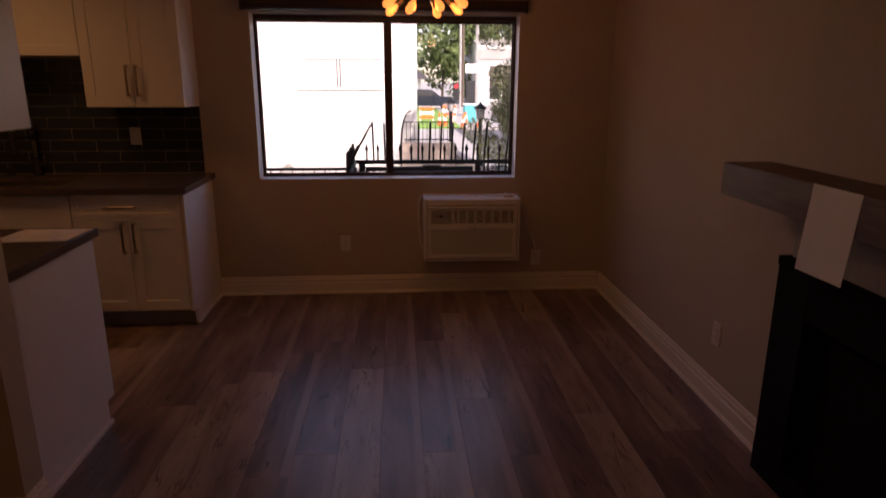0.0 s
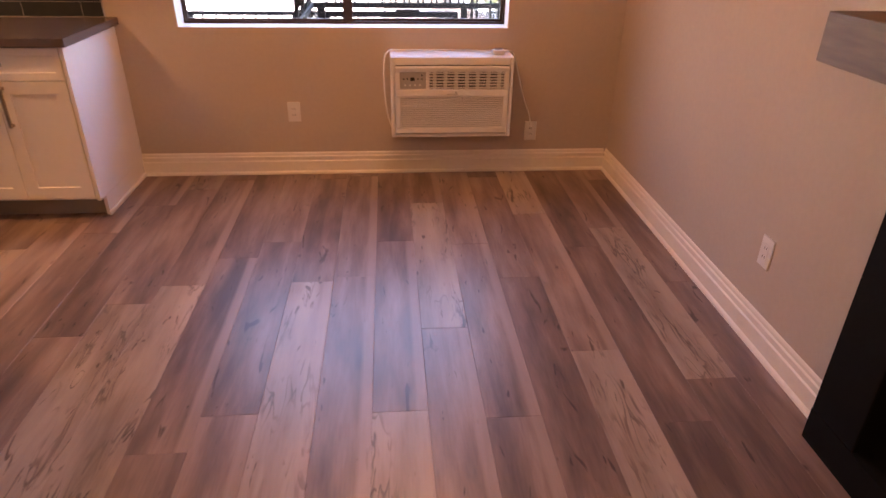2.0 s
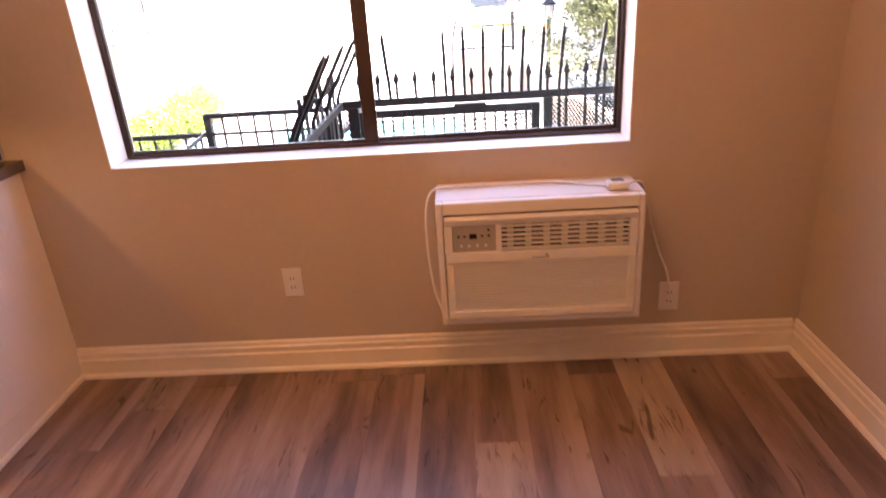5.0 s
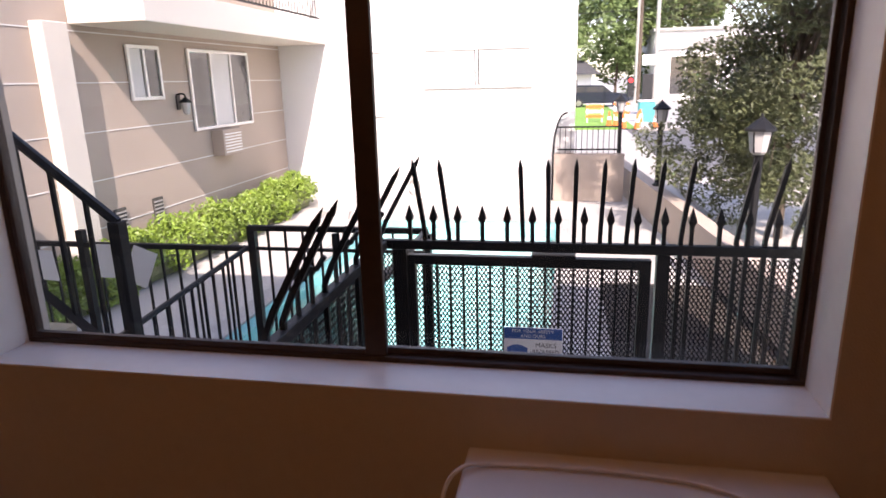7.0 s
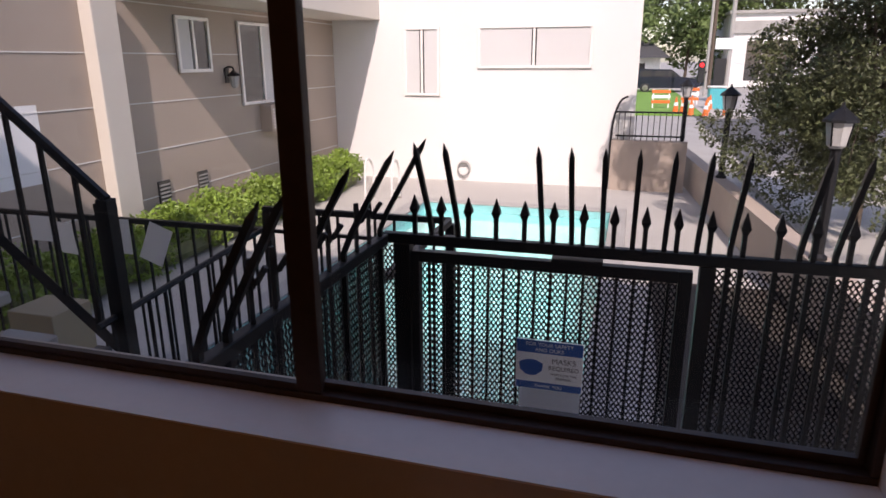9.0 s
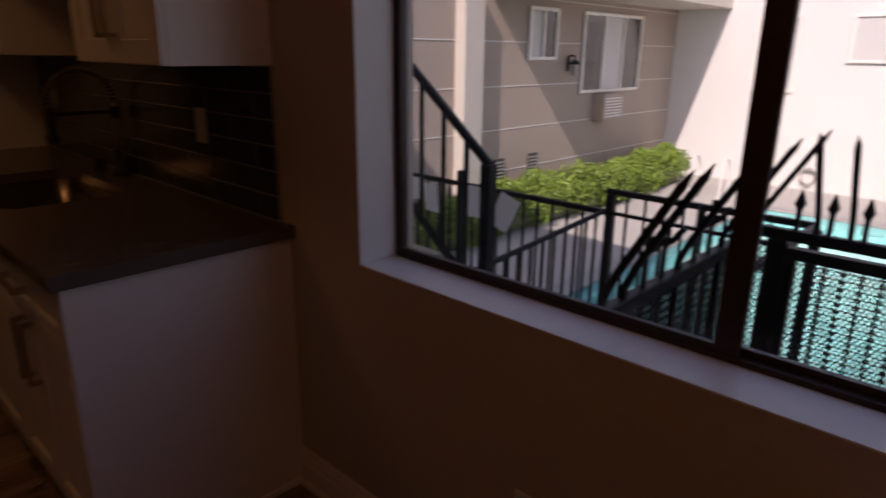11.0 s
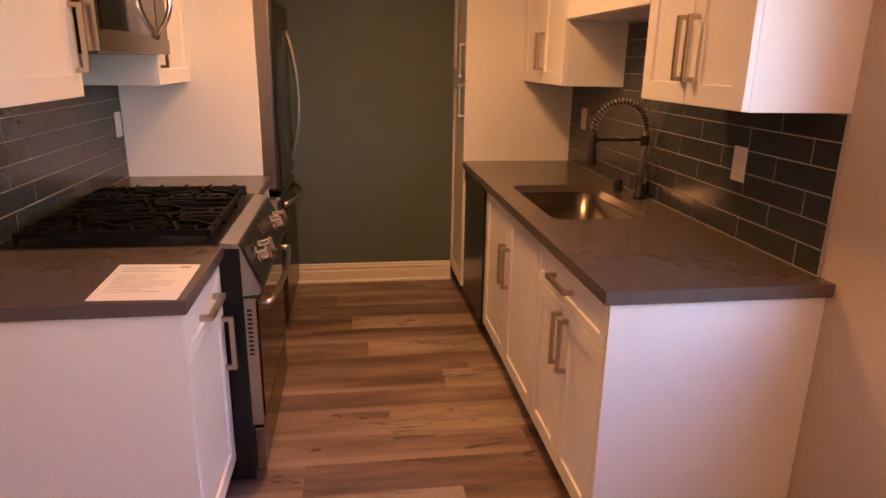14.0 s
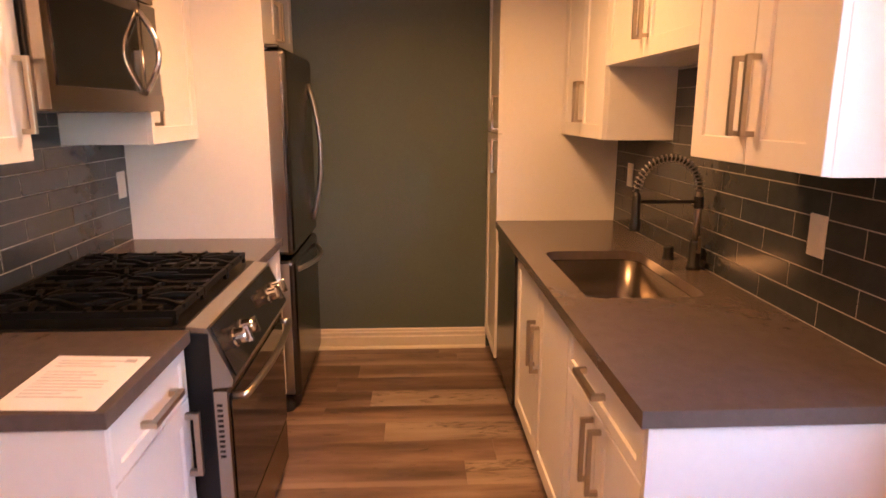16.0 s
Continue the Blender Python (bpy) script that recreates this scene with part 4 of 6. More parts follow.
cordp = [(AX0 + 0.02, AY - 0.006, AZ0 + 0.02), (AX0 - 0.02, AY + 0.02, AZ0 + 0.14), (AX0 - 0.035, AY + 0.05, AZ0 + 0.3), (AX0 - 0.03, AY + 0.09, AZ1 - 0.03), (AX0 + 0.0, AY + 0.12, AZ1 + 0.012), (AX0 + 0.06, AY + 0.15, AZ1 + 0.007),
         (AX0 + 0.25, AY + 0.16, AZ1 + 0.007), (AX0 + 0.4, AY + 0.15, AZ1 + 0.007), (AX0 + 0.5, AY + 0.12, AZ1 + 0.007), (AX1 - 0.12, AY + 0.06, AZ1 + 0.012)]


def smooth_line(pts, n=6):
    pts = [Vector(p) for p in pts]
    out = []
    for i in range(len(pts) - 1):
        p0, p1, p2, p3 = pts[max(i - 1, 0)], pts[i], pts[i + 1], pts[min(i + 2, len(pts) - 1)]
        for j in range(n):
            u = j / n
            out.append(0.5 * ((2 * p1) + (p2 - p0) * u + (2 * p0 - 5 * p1 + 4 * p2 - p3) * u * u + (3 * p1 - p0 - 3 * p2 + p3) * u ** 3))
    return out + [pts[-1]]


part("cord", T(smooth_line(cordp), 0.0045, 6), M_PLASTIC, a, "looped white power cord", smooth=True)
plug = part("plug_head", B(AX1 - 0.12, AX1 - 0.05, AY + 0.035, AY + 0.085, AZ1 + 0.001, AZ1 + 0.03, 0.010), M_PLASTIC, a, "white safety plug resting on top")
part("plug_label", B(AX1 - 0.105, AX1 - 0.065, AY + 0.045, AY + 0.075, AZ1 + 0.0302, AZ1 + 0.031), M_VENT, plug)
part("cord", T(smooth_line([(AX1 - 0.055, AY + 0.06, AZ1 + 0.014), (AX1 + 0.0, AY + 0.09, AZ1 + 0.01), (AX1 + 0.04, AY + 0.14, AZ1 - 0.08), (AX1 + 0.10, -0.03, 0.48), (AX1 + 0.15, -0.014, 0.36), (AX1 + 0.165, -0.012, 0.28)]), 0.0045, 6), M_PLASTIC, a, smooth=True)

# sputnik lamp
ch = thing("chandelier", (-1.39, -1.1, 2.43), "brass sputnik chandelier with glowing filament bulbs", "chandelier")
CC = Vector((-1.39, -1.1, 2.055))
part("canopy", L((CC.x, CC.y, CEIL - 0.03), [(0.06, 0), (0.06, 0.02), (0.05, 0.03)], 20), M_BRASS, ch)
part("rod", T([(CC.x, CC.y, CEIL - 0.03), CC], 0.007, 8), M_BRASS, ch)
part("hub", L(CC - Vector((0, 0, 0.035)), [(0.01, 0), (0.03, 0.01), (0.035, 0.035), (0.03, 0.06), (0.01, 0.07)], 16), M_BRASS, ch, smooth=True)
for i, (az, el) in enumerate(((205, -32), (248, -40), (292, -38), (338, -30), (20, -36), (65, -38), (110, -32), (155, -38), (0, 10), (90, 12), (180, 10), (270, 12))):
    w = Vector((math.cos(radians(az)) * math.cos(radians(el)), math.sin(radians(az)) * math.cos(radians(el)), math.sin(radians(el))))
    arm = part("arm", T([CC + w * 0.03, CC + w * 0.17], 0.005, 8), M_BRASS, ch)
    part("socket", T([CC + w * 0.15, CC + w * 0.19], 0.013, 12), M_BRASS, arm)
    bulb = part("bulb", T([CC + w * 0.19, CC + w * 0.205, CC + w * 0.225, CC + w * 0.245, CC + w * 0.262, CC + w * 0.27], [0.010, 0.014, 0.021, 0.023, 0.017, 0.006], 12), M_BULB, arm, "glowing amber bulb", smooth=True)
    bulb.visible_shadow = False
# the living room fitting is added to go with its unseen fill lamp
for nm, x, y in (("kitchen_ceiling_light", -3.95, -1.15), ("living_fill_light", -1.9, -4.6)):
    t = thing(nm, (x, y, CEIL), "unseen round flush ceiling light with a warm diffuser", "ceiling light")
    part("rim", L((x, y, CEIL - 0.03), [(0.19, 0), (0.2, 0.005), (0.2, 0.03), (0.18, 0.03)], 28), M_NICKEL, t)
    part("diffuser", L((x, y, CEIL - 0.045), [(0.12, 0), (0.17, 0.008), (0.18, 0.0149)], 28), M_DISC, t)

# fireplace
fp = thing("fireplace", (0, -3.1, 0), "black framed fireplace surround against the wall", "fireplace")
part("plinth", B(-0.09, 0, -4.0, -2.37, 0, 0.115), M_FIRE, fp)
part("jamb", B(-0.09, 0, -2.56, -2.37, 0.1155, 0.915, 0.003, 1), M_FIRE, fp)
part("jamb", B(-0.09, 0, -4.0, -3.78, 0.1155, 0.915, 0.003, 1), M_FIRE, fp)
part("header", B(-0.09, 0, -3.78, -2.56, 0.72, 0.915, 0.003, 1), M_FIRE, fp)
part("firebox", B(-0.03, 0, -3.78, -2.56, 0.1155, 0.72), M_FIRE, fp)
part("trim_strip", B(-0.095, -0.0902, -4.0, -2.37, 0.88, 0.915, 0.001, 1), M_FIRE, fp)
part("marble_strip", B(-0.06, 0, -4.0, -2.40, 0.9155, 1.107), M_STONE, fp, "grey marble band under the mantel")
mt = bmesh.new()
box(mt, -0.204, 0, -4.25, -2.108, 1.108, 1.2355, 0.004, 2)

ms_ = thing("mantel_shelf", (-0.1, -3.1, 1.108), "thick weathered grey-brown wooden mantel shelf", "mantel")
part("beam", mt, M_MANTEL, ms_)
part("front_board", B(-0.212, -0.2045, -4.25, -2.10, 1.108, 1.236, 0.003, 2), M_MANTEL, ms_)
part("end_board", B(-0.204, 0, -2.1075, -2.10, 1.108, 1.236, 0.003, 2), M_MANTEL, ms_)
sheet("paper_notice", [(-0.213, -2.68, 1.239), (-0.213, -2.905, 1.239), (-0.222, -2.885, 0.955), (-0.222, -2.66, 0.95)], "white printed sheet hanging from the mantel shelf", 12, False)

# ---- pool court outside ----
ground = bmesh.new()
PX0, PX1, PY0, PY1 = -4.42, -1.27, 2.7, 9.6


def slab(bm, x0, x1, y0, y1, z):
    box(bm, x0, x1, y0, y1, z - 0.5, z)


for x0, x1, y0, y1 in ((-300, 300, -300, PY0), (-300, 300, PY1, 600), (-300, PX0, PY0, PY1), (PX1, 300, PY0, PY1)):
    slab(ground, x0, x1, y0, y1, DECK - 0.06)
structure("ground", ground, M_CONC, "grey ground of the street and lots", "ground")
deck = bmesh.new()
for x0, x1, y0, y1 in ((-7.06, 0.95, 0.21, PY0), (-7.06, 0.9, PY1, 12.3), (-7.06, PX0, PY0, PY1), (PX1, 0.9, PY0, PY1)):
    box(deck, x0, x1, y0, y1, DECK - 0.055, DECK)
structure("pavement", deck, M_DECK, "pale concrete deck round the pool", "pavement")
# added dark slab: the tree's shade on the deck, put into colour
structure("shaded_ground", B(-0.72, 0.80, 1.5, 6.2, DECK + 0.0005, DECK + 0.05), M_SHADED, "dark slab standing in for tree shade beside the low wall", "planting bed")
cop = bmesh.new()
for x0, x1, y0, y1 in ((PX0 - 0.25, PX0, PY0 - 0.25, PY1 + 0.25), (PX1, PX1 + 0.25, PY0 - 0.25, PY1 + 0.25), (PX0, PX1, PY0 - 0.25, PY0), (PX0, PX1, PY1, PY1 + 0.25)):
    box(cop, x0, x1, y0, y1, DECK + 0.0005, DECK + 0.03, 0.008, 1)
structure("pool_coping", cop, M_CONC, "pale concrete coping of the pool", "coping")
basin = bmesh.new()
box(basin, PX0, PX1, PY0, PY1, -2.9, -2.6)
box(basin, PX0 - 0.05, PX0 + 0.002, PY0, PY1, -2.6, DECK)
box(basin, PX1 - 0.002, PX1 + 0.05, PY0, PY1, -2.6, DECK)
box(basin, PX0 + 0.002, PX1 - 0.002, PY0 - 0.05, PY0 + 0.002, -2.6, DECK)
box(basin, PX0 + 0.002, PX1 - 0.002, PY1 - 0.002, PY1 + 0.05, -2.6, DECK)
structure("pool_basin", basin, M_POOL, "turquoise plastered swimming pool basin", "pool")
wat = structure("water", B(PX0 + 0.003, PX1 - 0.003, PY0 + 0.003, PY1 - 0.003, -1.06, -1.04), M_WATER, "clear turquoise pool water", "water")
wat.visible_shadow = False


# neighbouring wing with a tan stucco face
HX, HY = -7.07, 11.8
wing = thing("apartment_wing", (HX, 6, DECK), "tan stucco apartment wing with white score lines and a balcony", "building")
face = B(HX - 6, HX, 0.3, HY, DECK - 0.3, 5.0)
part("wall", face, M_STUCCO, wing)
for kz in range(6):
    part("score_line", B(HX - 0.001, HX + 0.006, 0.3, HY - 0.001, 2.165 - 0.61 * kz, 2.178 - 0.61 * kz), M_WHITE, wing, "white score line")
part("pilaster", B(HX, HX + 0.18, 5.32, 5.71, DECK, 2.239, 0.01, 1), M_CREAM, wing, "white stucco pilaster")
part("balcony_slab", B(HX, -6.03, 5.93, HY - 0.002, 2.24, 2.64, 0.01, 1), M_CREAM, wing, "white balcony slab")
part("balcony_rail", B(-6.12, -6.08, 5.98, HY - 0.1, 3.49, 3.53), M_RAIL, wing)
part("balcony_rail", B(-6.12, -6.08, 5.98, HY - 0.1, 2.72, 2.75), M_RAIL, wing)
for i in range(44):
    y = 6.03 + i * 0.128
    part("baluster", B(-6.107, -6.093, y, y + 0.014, 2.75, 3.49), M_RAIL, wing)


def far_window(parent, y0, y1, z0, z1, axis="x", at=HX, sign=1, cols=2, pale=()):
    """A white-framed window set on a face; axis: the way the face looks."""
    def q(u0, u1, d0, d1, w0, w1, r=0.0):
        return B(at + sign * d0, at + sign * d1, u0, u1, w0, w1, r, 1) if axis == "x" else B(u0, u1, at + sign * d0, at + sign * d1, w0, w1, r, 1)
    w = part("window", q(y0, y1, 0.0, 0.012, z0, z1), M_WINB, parent)
    f = bmesh.new()
    for u0, u1, v0, v1 in ((y0, y1, z0, z0 + 0.05), (y0, y1, z1 - 0.05, z1), (y0, y0 + 0.05, z0 + 0.05, z1 - 0.05), (y1 - 0.05, y1, z0 + 0.05, z1 - 0.05)):
        join(f, q(u0, u1, 0.0, 0.045, v0, v1, 0.004))
    for i in range(1, cols):
        u = y0 + (y1 - y0) * i / cols
        join(f, q(u - 0.022, u + 0.022, 0.0, 0.04, z0 + 0.05, z1 - 0.05))
    part("frame", f, M_TRIM, w, "white window frame")
    for i in range(cols):
        u0, u1 = y0 + (y1 - y0) * i / cols + 0.05, y0 + (y1 - y0) * (i + 1) / cols - 0.05
        part("pane", q(u0, u1, 0.013, 0.018, z0 + 0.052, z1 - 0.052), M_CURTAIN if i in pale else M_WINB, w)
    return w


far_window(wing, 8.35, 10.33, 0.78, 2.06, cols=3, pale=(1,))
far_window(wing, 6.89, 7.62, 1.31, 2.06, cols=2, pale=(0,))
for y0, y1 in ((6.20, 6.43), (7.03, 7.26)):
    v = part("vent", B(HX, HX + 0.02, y0, y1, -0.48, -0.08), M_VENT, wing)
    for i in range(7):
        z = -0.465 + i * 0.053
        part("slat", B(HX + 0.0205, HX + 0.032, y0 + 0.015, y1 - 0.015, z, z + 0.022), M_CONC, v)
wac = part("air_conditioner", B(HX, HX + 0.22, 8.84, 9.48, 0.32, 0.76, 0.01, 1), M_STUCCO, wing)
for i in range(7):
    part("slat", B(HX + 0.2202, HX + 0.232, 8.88, 9.44, 0.37 + i * 0.05, 0.392 + i * 0.05), M_PLASTIC, wac)
wl = thing("wall_lantern", (HX, 7.99, 1.22), "black lantern on the stucco wall", "lantern")
part("arm", T(smooth_line([(HX, 7.99, 1.36), (HX + 0.06, 7.99, 1.38), (HX + 0.13, 7.99, 1.36), (HX + 0.13, 7.99, 1.30)]), 0.014, 6), M_RAIL, wl)
part("back_plate", B(HX, HX + 0.02, 7.94, 8.04, 1.14, 1.36, 0.005, 1), M_RAIL, wl)
part("cage", L((HX + 0.13, 7.99, 1.06), [(0.02, 0), (0.05, 0.03), (0.075, 0.18), (0.085, 0.19), (0.03, 0.25)], 8), M_FROST, wl)
part("cap", L((HX + 0.13, 7.99, 1.245), [(0.095, 0), (0.09, 0.02), (0.03, 0.07), (0.01, 0.08)], 8), M_RAIL, wl)
sheet("wall_notice", [(HX + 0.002, 3.75, 1.03), (HX + 0.002, 4.57, 1.03), (HX + 0.002, 4.57, 0.21), (HX + 0.002, 3.75, 0.21)], "large white notice board on the stucco wall", 14, False, M_PAPER)

# white end building
wb = thing("white_building", (-4, HY, DECK), "white stucco end wall with two windows across the pool", "building")
part("wall", B(HX - 6, -1.0, HY, HY + 8, DECK - 0.3, 4.6), M_WHITE, wb)
part("parapet", B(HX - 6, -0.97, HY - 0.03, HY + 8, 4.6, 4.75, 0.01, 1), M_WHITE, wb)
far_window(wb, -5.52, -4.78, 0.78, 2.09, "y", HY, -1, 2, (0, 1))
far_window(wb, -4.01, -1.84, 1.31, 2.09, "y", HY, -1, 2, (0, 1))

gh = thing("garden_hose", (-4.27, HY - 0.03, -0.66), "coiled pale garden hose hung on the white wall", "hose")
coil = [(-4.27 + (0.13 - 0.003 * i / 24) * math.cos(i * math.pi / 12), HY - 0.03 - 0.0006 * i, -0.66 + (0.15 - 0.003 * i / 24) * math.sin(i * math.pi / 12)) for i in range(97)]
part("coil", T(coil, 0.012, 6), M_CONC, gh)
part("hook", B(-4.30, -4.24, HY - 0.10, HY - 0.0005, -0.545, -0.53, 0.003, 1), M_CONC, gh)

# leaves
def leaves(centres, count, size, seed, squash=1.0):
    """Small bent leaves scattered in clumps: (centre, radii) pairs."""
    rnd = np.random.default_rng(seed)
    verts, faces = [], []
    per = count // len(centres)
    for c0, rad in centres:
        u = rnd.normal(size=(per, 3))
        u /= np.linalg.norm(u, axis=1)[:, None]
        pos = np.array(c0) + u * (rnd.uniform(0.45, 1.0, (per, 1)) ** 0.6) * np.array(rad)
        for p in pos:
            a = rnd.normal(size=3)
            a /= np.linalg.norm(a)
            b = np.cross(a, rnd.normal(size=3))
            b /= np.linalg.norm(b) + 1e-6
            s = size * rnd.uniform(0.6, 1.3)
            n = np.cross(a, b) * s * 0.18
            k = len(verts)
            verts += [tuple(p - a * s), tuple(p + b * s * 0.45 + n), tuple(p + a * s), tuple(p - b * s * 0.45 + n)]
            faces += [(k, k + 1, k + 2), (k, k + 2, k + 3)]
    return verts, faces


def foliage(name, parent, material, *args, **kw):
    me = bpy.data.meshes.new(name)
    v, f = leaves(*args, **kw)
    me.from_pydata(v, [], f)
    me.materials.append(material)
    ob = new(name, me)
    ob.parent = parent
    ob.matrix_parent_inverse = parent.matrix_basis.inverted()
    return ob


hd = thing("hedge", (-6.4, 8, DECK), "clipped bright green hedge along the stucco wall", "hedge")
rnd = random.Random(4)
cl = [((-6.42 + rnd.uniform(-0.22, 0.22), 3.2 + i * 0.058, DECK + rnd.uniform(0.2, 0.5) + 0.05 * math.sin(i * 0.35)), (0.26, 0.24, 0.24)) for i in range(134)]
foliage("crown", hd, M_HEDGE, cl, 32000, 0.036, 5)
# solid dark filler stands in for the hedge's shaded inside
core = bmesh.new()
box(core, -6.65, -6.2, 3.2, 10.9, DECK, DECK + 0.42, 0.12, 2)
part("dark_core", core, M_DLEAF, hd)


def tree(name, at, height, spread, limbs, count, material, label, seed, lean=(0, 0), size=0.05, low=0.35, clump=0.27):
    t = thing(name, at, label, "tree")
    at = Vector(at)
    rnd = random.Random(seed)
    topv = at + Vector((lean[0], lean[1], height * 0.62))
    trunk = T(smooth_line([at - Vector((0, 0, 0.1)), at + Vector((lean[0] * 0.2, lean[1] * 0.2, height * 0.22)), at + Vector((lean[0] * 0.6, lean[1] * 0.6, height * 0.42)), topv]), [0.012 * height * (1 - 0.75 * i / 18) for i in range(19)], 8)
    part("trunk", trunk, M_BARK, t)
    cl = []
    for i in range(limbs):
        a, h = rnd.uniform(0, 2 * math.pi), rnd.uniform(low, 1.0) * height
        rr = spread * rnd.uniform(0.35, 1.0) * math.sin(math.pi * min(max((h / height - low + 0.16) / (1.16 - low + 0.05), 0.05), 0.97)) ** 0.6
        p = at + Vector((lean[0] * h / height + rr * math.cos(a), lean[1] * h / height + rr * math.sin(a), h))
        s = at + Vector((lean[0] * 0.4, lean[1] * 0.4, height * rnd.uniform(0.28, 0.55)))
        mid = (s + p) / 2 + Vector((0, 0, 0.06 * height))
        part("limb", T(smooth_line([s, mid, p], 4), [0.0042 * height * (1 - 0.8 * k / 8) for k in range(9)], 6), M_BARK, t)
        for k in range(5):
            q = p + Vector((rnd.gauss(0, 1), rnd.gauss(0, 1), rnd.gauss(0, 0.8))) * spread * 0.24
            cl.append((tuple(q), (spread * clump, spread * clump, spread * clump * 0.75)))
    foliage("crown", t, material, cl, count, size, seed)
    return t


tree("tree", (1.9, 8.6, DECK), 5.6, 1.85, 46, 115000, M_DLEAF, "street tree with sparse dark green leaves beside the low wall", 7, (-0.1, -0.3), 0.034, 0.12, 0.21)

# ---- fences and gate ----
FY, RAILZ = 1.42, 0.806


def picket(parent, x, y, tall, bend, z0=DECK):
    """A bar with a spear tip; the tall ones bend outward near the top by the vector bend."""
    b = Vector((*bend, 0))
    if tall:
        bm = T([(x, y, z0), (x, y, 0.85), Vector((x, y, 0.92)) + b * 0.18, Vector((x, y, 1.16)) + b], 0.0085, 4, True)
        tube(bm, [Vector((x, y, 1.158)) + b, Vector((x, y, 1.195)) + b * 1.12], [0.0085, 0.001], 4, True, True)
    else:
        bm = T([(x, y, z0), (x, y, 0.912)], 0.008, 4, True)
        tube(bm, [(x, y, 0.905), (x, y, 0.925), (x, y, 0.978)], [0.009, 0.016, 0.001], 4, True, True)
    return part("picket", bm, M_RAIL, parent)


def lattice(u0, u1, z0, z1, place, du=0.0092, dz=0.0138, w=0.0034):
    """Expanded metal: zigzag strands that meet in diamonds. place(u, z, d) gives the world point."""
    bm = bmesh.new()
    nu, nz = int((u1 - u0) / du), int((z1 - z0) / dz)
    for i in range(0, nu, 2):
        prev = None
        for j in range(nz + 1):
            u = u0 + (i + (1 if j % 2 else 0)) * du
            z = z0 + j * dz
            cur = [bm.verts.new(place(u - w, z, 0)), bm.verts.new(place(u + w, z, 0.004))]
            if prev:
                bm.faces.new((prev[0], prev[1], cur[1], cur[0]))
            prev = cur
        prev = None
        for j in range(nz + 1):
            u = u0 + (i + 2 - (1 if j % 2 else 0)) * du
            z = z0 + j * dz
            cur = [bm.verts.new(place(u - w, z, 0.004)), bm.verts.new(place(u + w, z, 0))]
            if prev:
                bm.faces.new((prev[0], prev[1], cur[1], cur[0]))
            prev = cur
    return bm


fa = thing("pool_fence", (-1.0, FY, DECK), "black iron pool fence with spear tips and expanded mesh", "fence")
part("top_rail", B(-1.95, 0.5, FY - 0.018, FY + 0.018, RAILZ - 0.02, RAILZ + 0.02, 0.003, 1), M_RAIL, fa)
part("bottom_rail", B(-0.76, 0.5, FY - 0.015, FY + 0.015, -0.86, -0.82), M_RAIL, fa)
for x, hw in ((-1.866, 0.029), (-0.775, 0.025), (0.48, 0.025)):
    part("post", B(x - hw, x + hw, FY - 0.025, FY + 0.025, DECK, RAILZ - 0.0205), M_RAIL, fa)
for i in range(21):
    x = -1.82 + 0.1043 * i
    picket(fa, x, FY, False, (0, 0), z0=RAILZ + 0.02 if -1.86 < x < -0.8 else DECK)
for i in range(20):
    x = -1.755 + 0.1043 * i
    if i not in (2, 3, 11):
        picket(fa, x, FY, True, (0, -0.17), z0=RAILZ + 0.02 if -1.86 < x < -0.8 else DECK)
part("mesh_panel", lattice(-0.75, 0.46, -0.82, 0.775, lambda u, z, d: (u, FY + 0.022 + d, z)), M_RAIL, fa, "expanded metal mesh")

part("mesh_panel", lattice(-1.99, -1.896, -0.82, 0.775, lambda u, z, d: (u, FY + 0.022 + d, z)), M_RAIL, fa, "expanded metal mesh")

gt = thing("metal_gate", (-1.3, FY, DECK), "black iron gate with expanded mesh and a notice", "gate")
fr = bmesh.new()
for x0, x1, z0, z1 in ((-1.834, -1.80, -0.88, 0.762), (-0.865, -0.82, -0.88, 0.762), (-1.80, -0.865, 0.72, 0.762), (-1.80, -0.865, -0.88, -0.84)):
    box(fr, x0, x1, FY - 0.02, FY + 0.02, z0, z1, 0.002, 1)
part("gate_frame", fr, M_RAIL, gt)
for i in range(16):
    x = -1.765 + i * 0.058
    part("bar", B(x - 0.005, x + 0.005, FY - 0.005, FY + 0.005, -0.84, 0.72), M_RAIL, gt)
part("mesh_panel", lattice(-1.80, -0.865, -0.84, 0.718, lambda u, z, d: (u, FY + 0.021 + d, z)), M_RAIL, gt, "expanded metal mesh")
part("latch", B(-1.30, -1.12, FY - 0.03, FY + 0.03, 0.7625, 0.777, 0.003, 1), M_RAIL, gt)

sg = thing("gate_sign", (-1.29, FY - 0.022, 0.22), "blue and white mask notice on the gate", "sign")
part("board", B(-1.415, -1.165, FY - 0.026, FY - 0.0205, 0.222, 0.424, 0.001, 1), M_PAPER, sg)
part("header", B(-1.413, -1.167, FY - 0.0268, FY - 0.0261, 0.372, 0.422), M_BLUE, sg)
part("footer", B(-1.413, -1.167, FY - 0.0268, FY - 0.0261, 0.224, 0.252), M_BLUE, sg)
mk = bmesh.new()
pts = [(-0.045, 0.018), (-0.02, 0.03), (0, 0.033), (0.02, 0.03), (0.045, 0.018), (0.042, -0.01), (0.02, -0.03), (0, -0.034), (-0.02, -0.03), (-0.042, -0.01)]
lo = [mk.verts.new((-1.357 + a, FY - 0.0262, 0.312 + b)) for a, b in pts]
hi = [mk.verts.new((-1.357 + a, FY - 0.0285, 0.312 + b)) for a, b in pts]
mk.faces.new(lo)
mk.faces.new(hi)
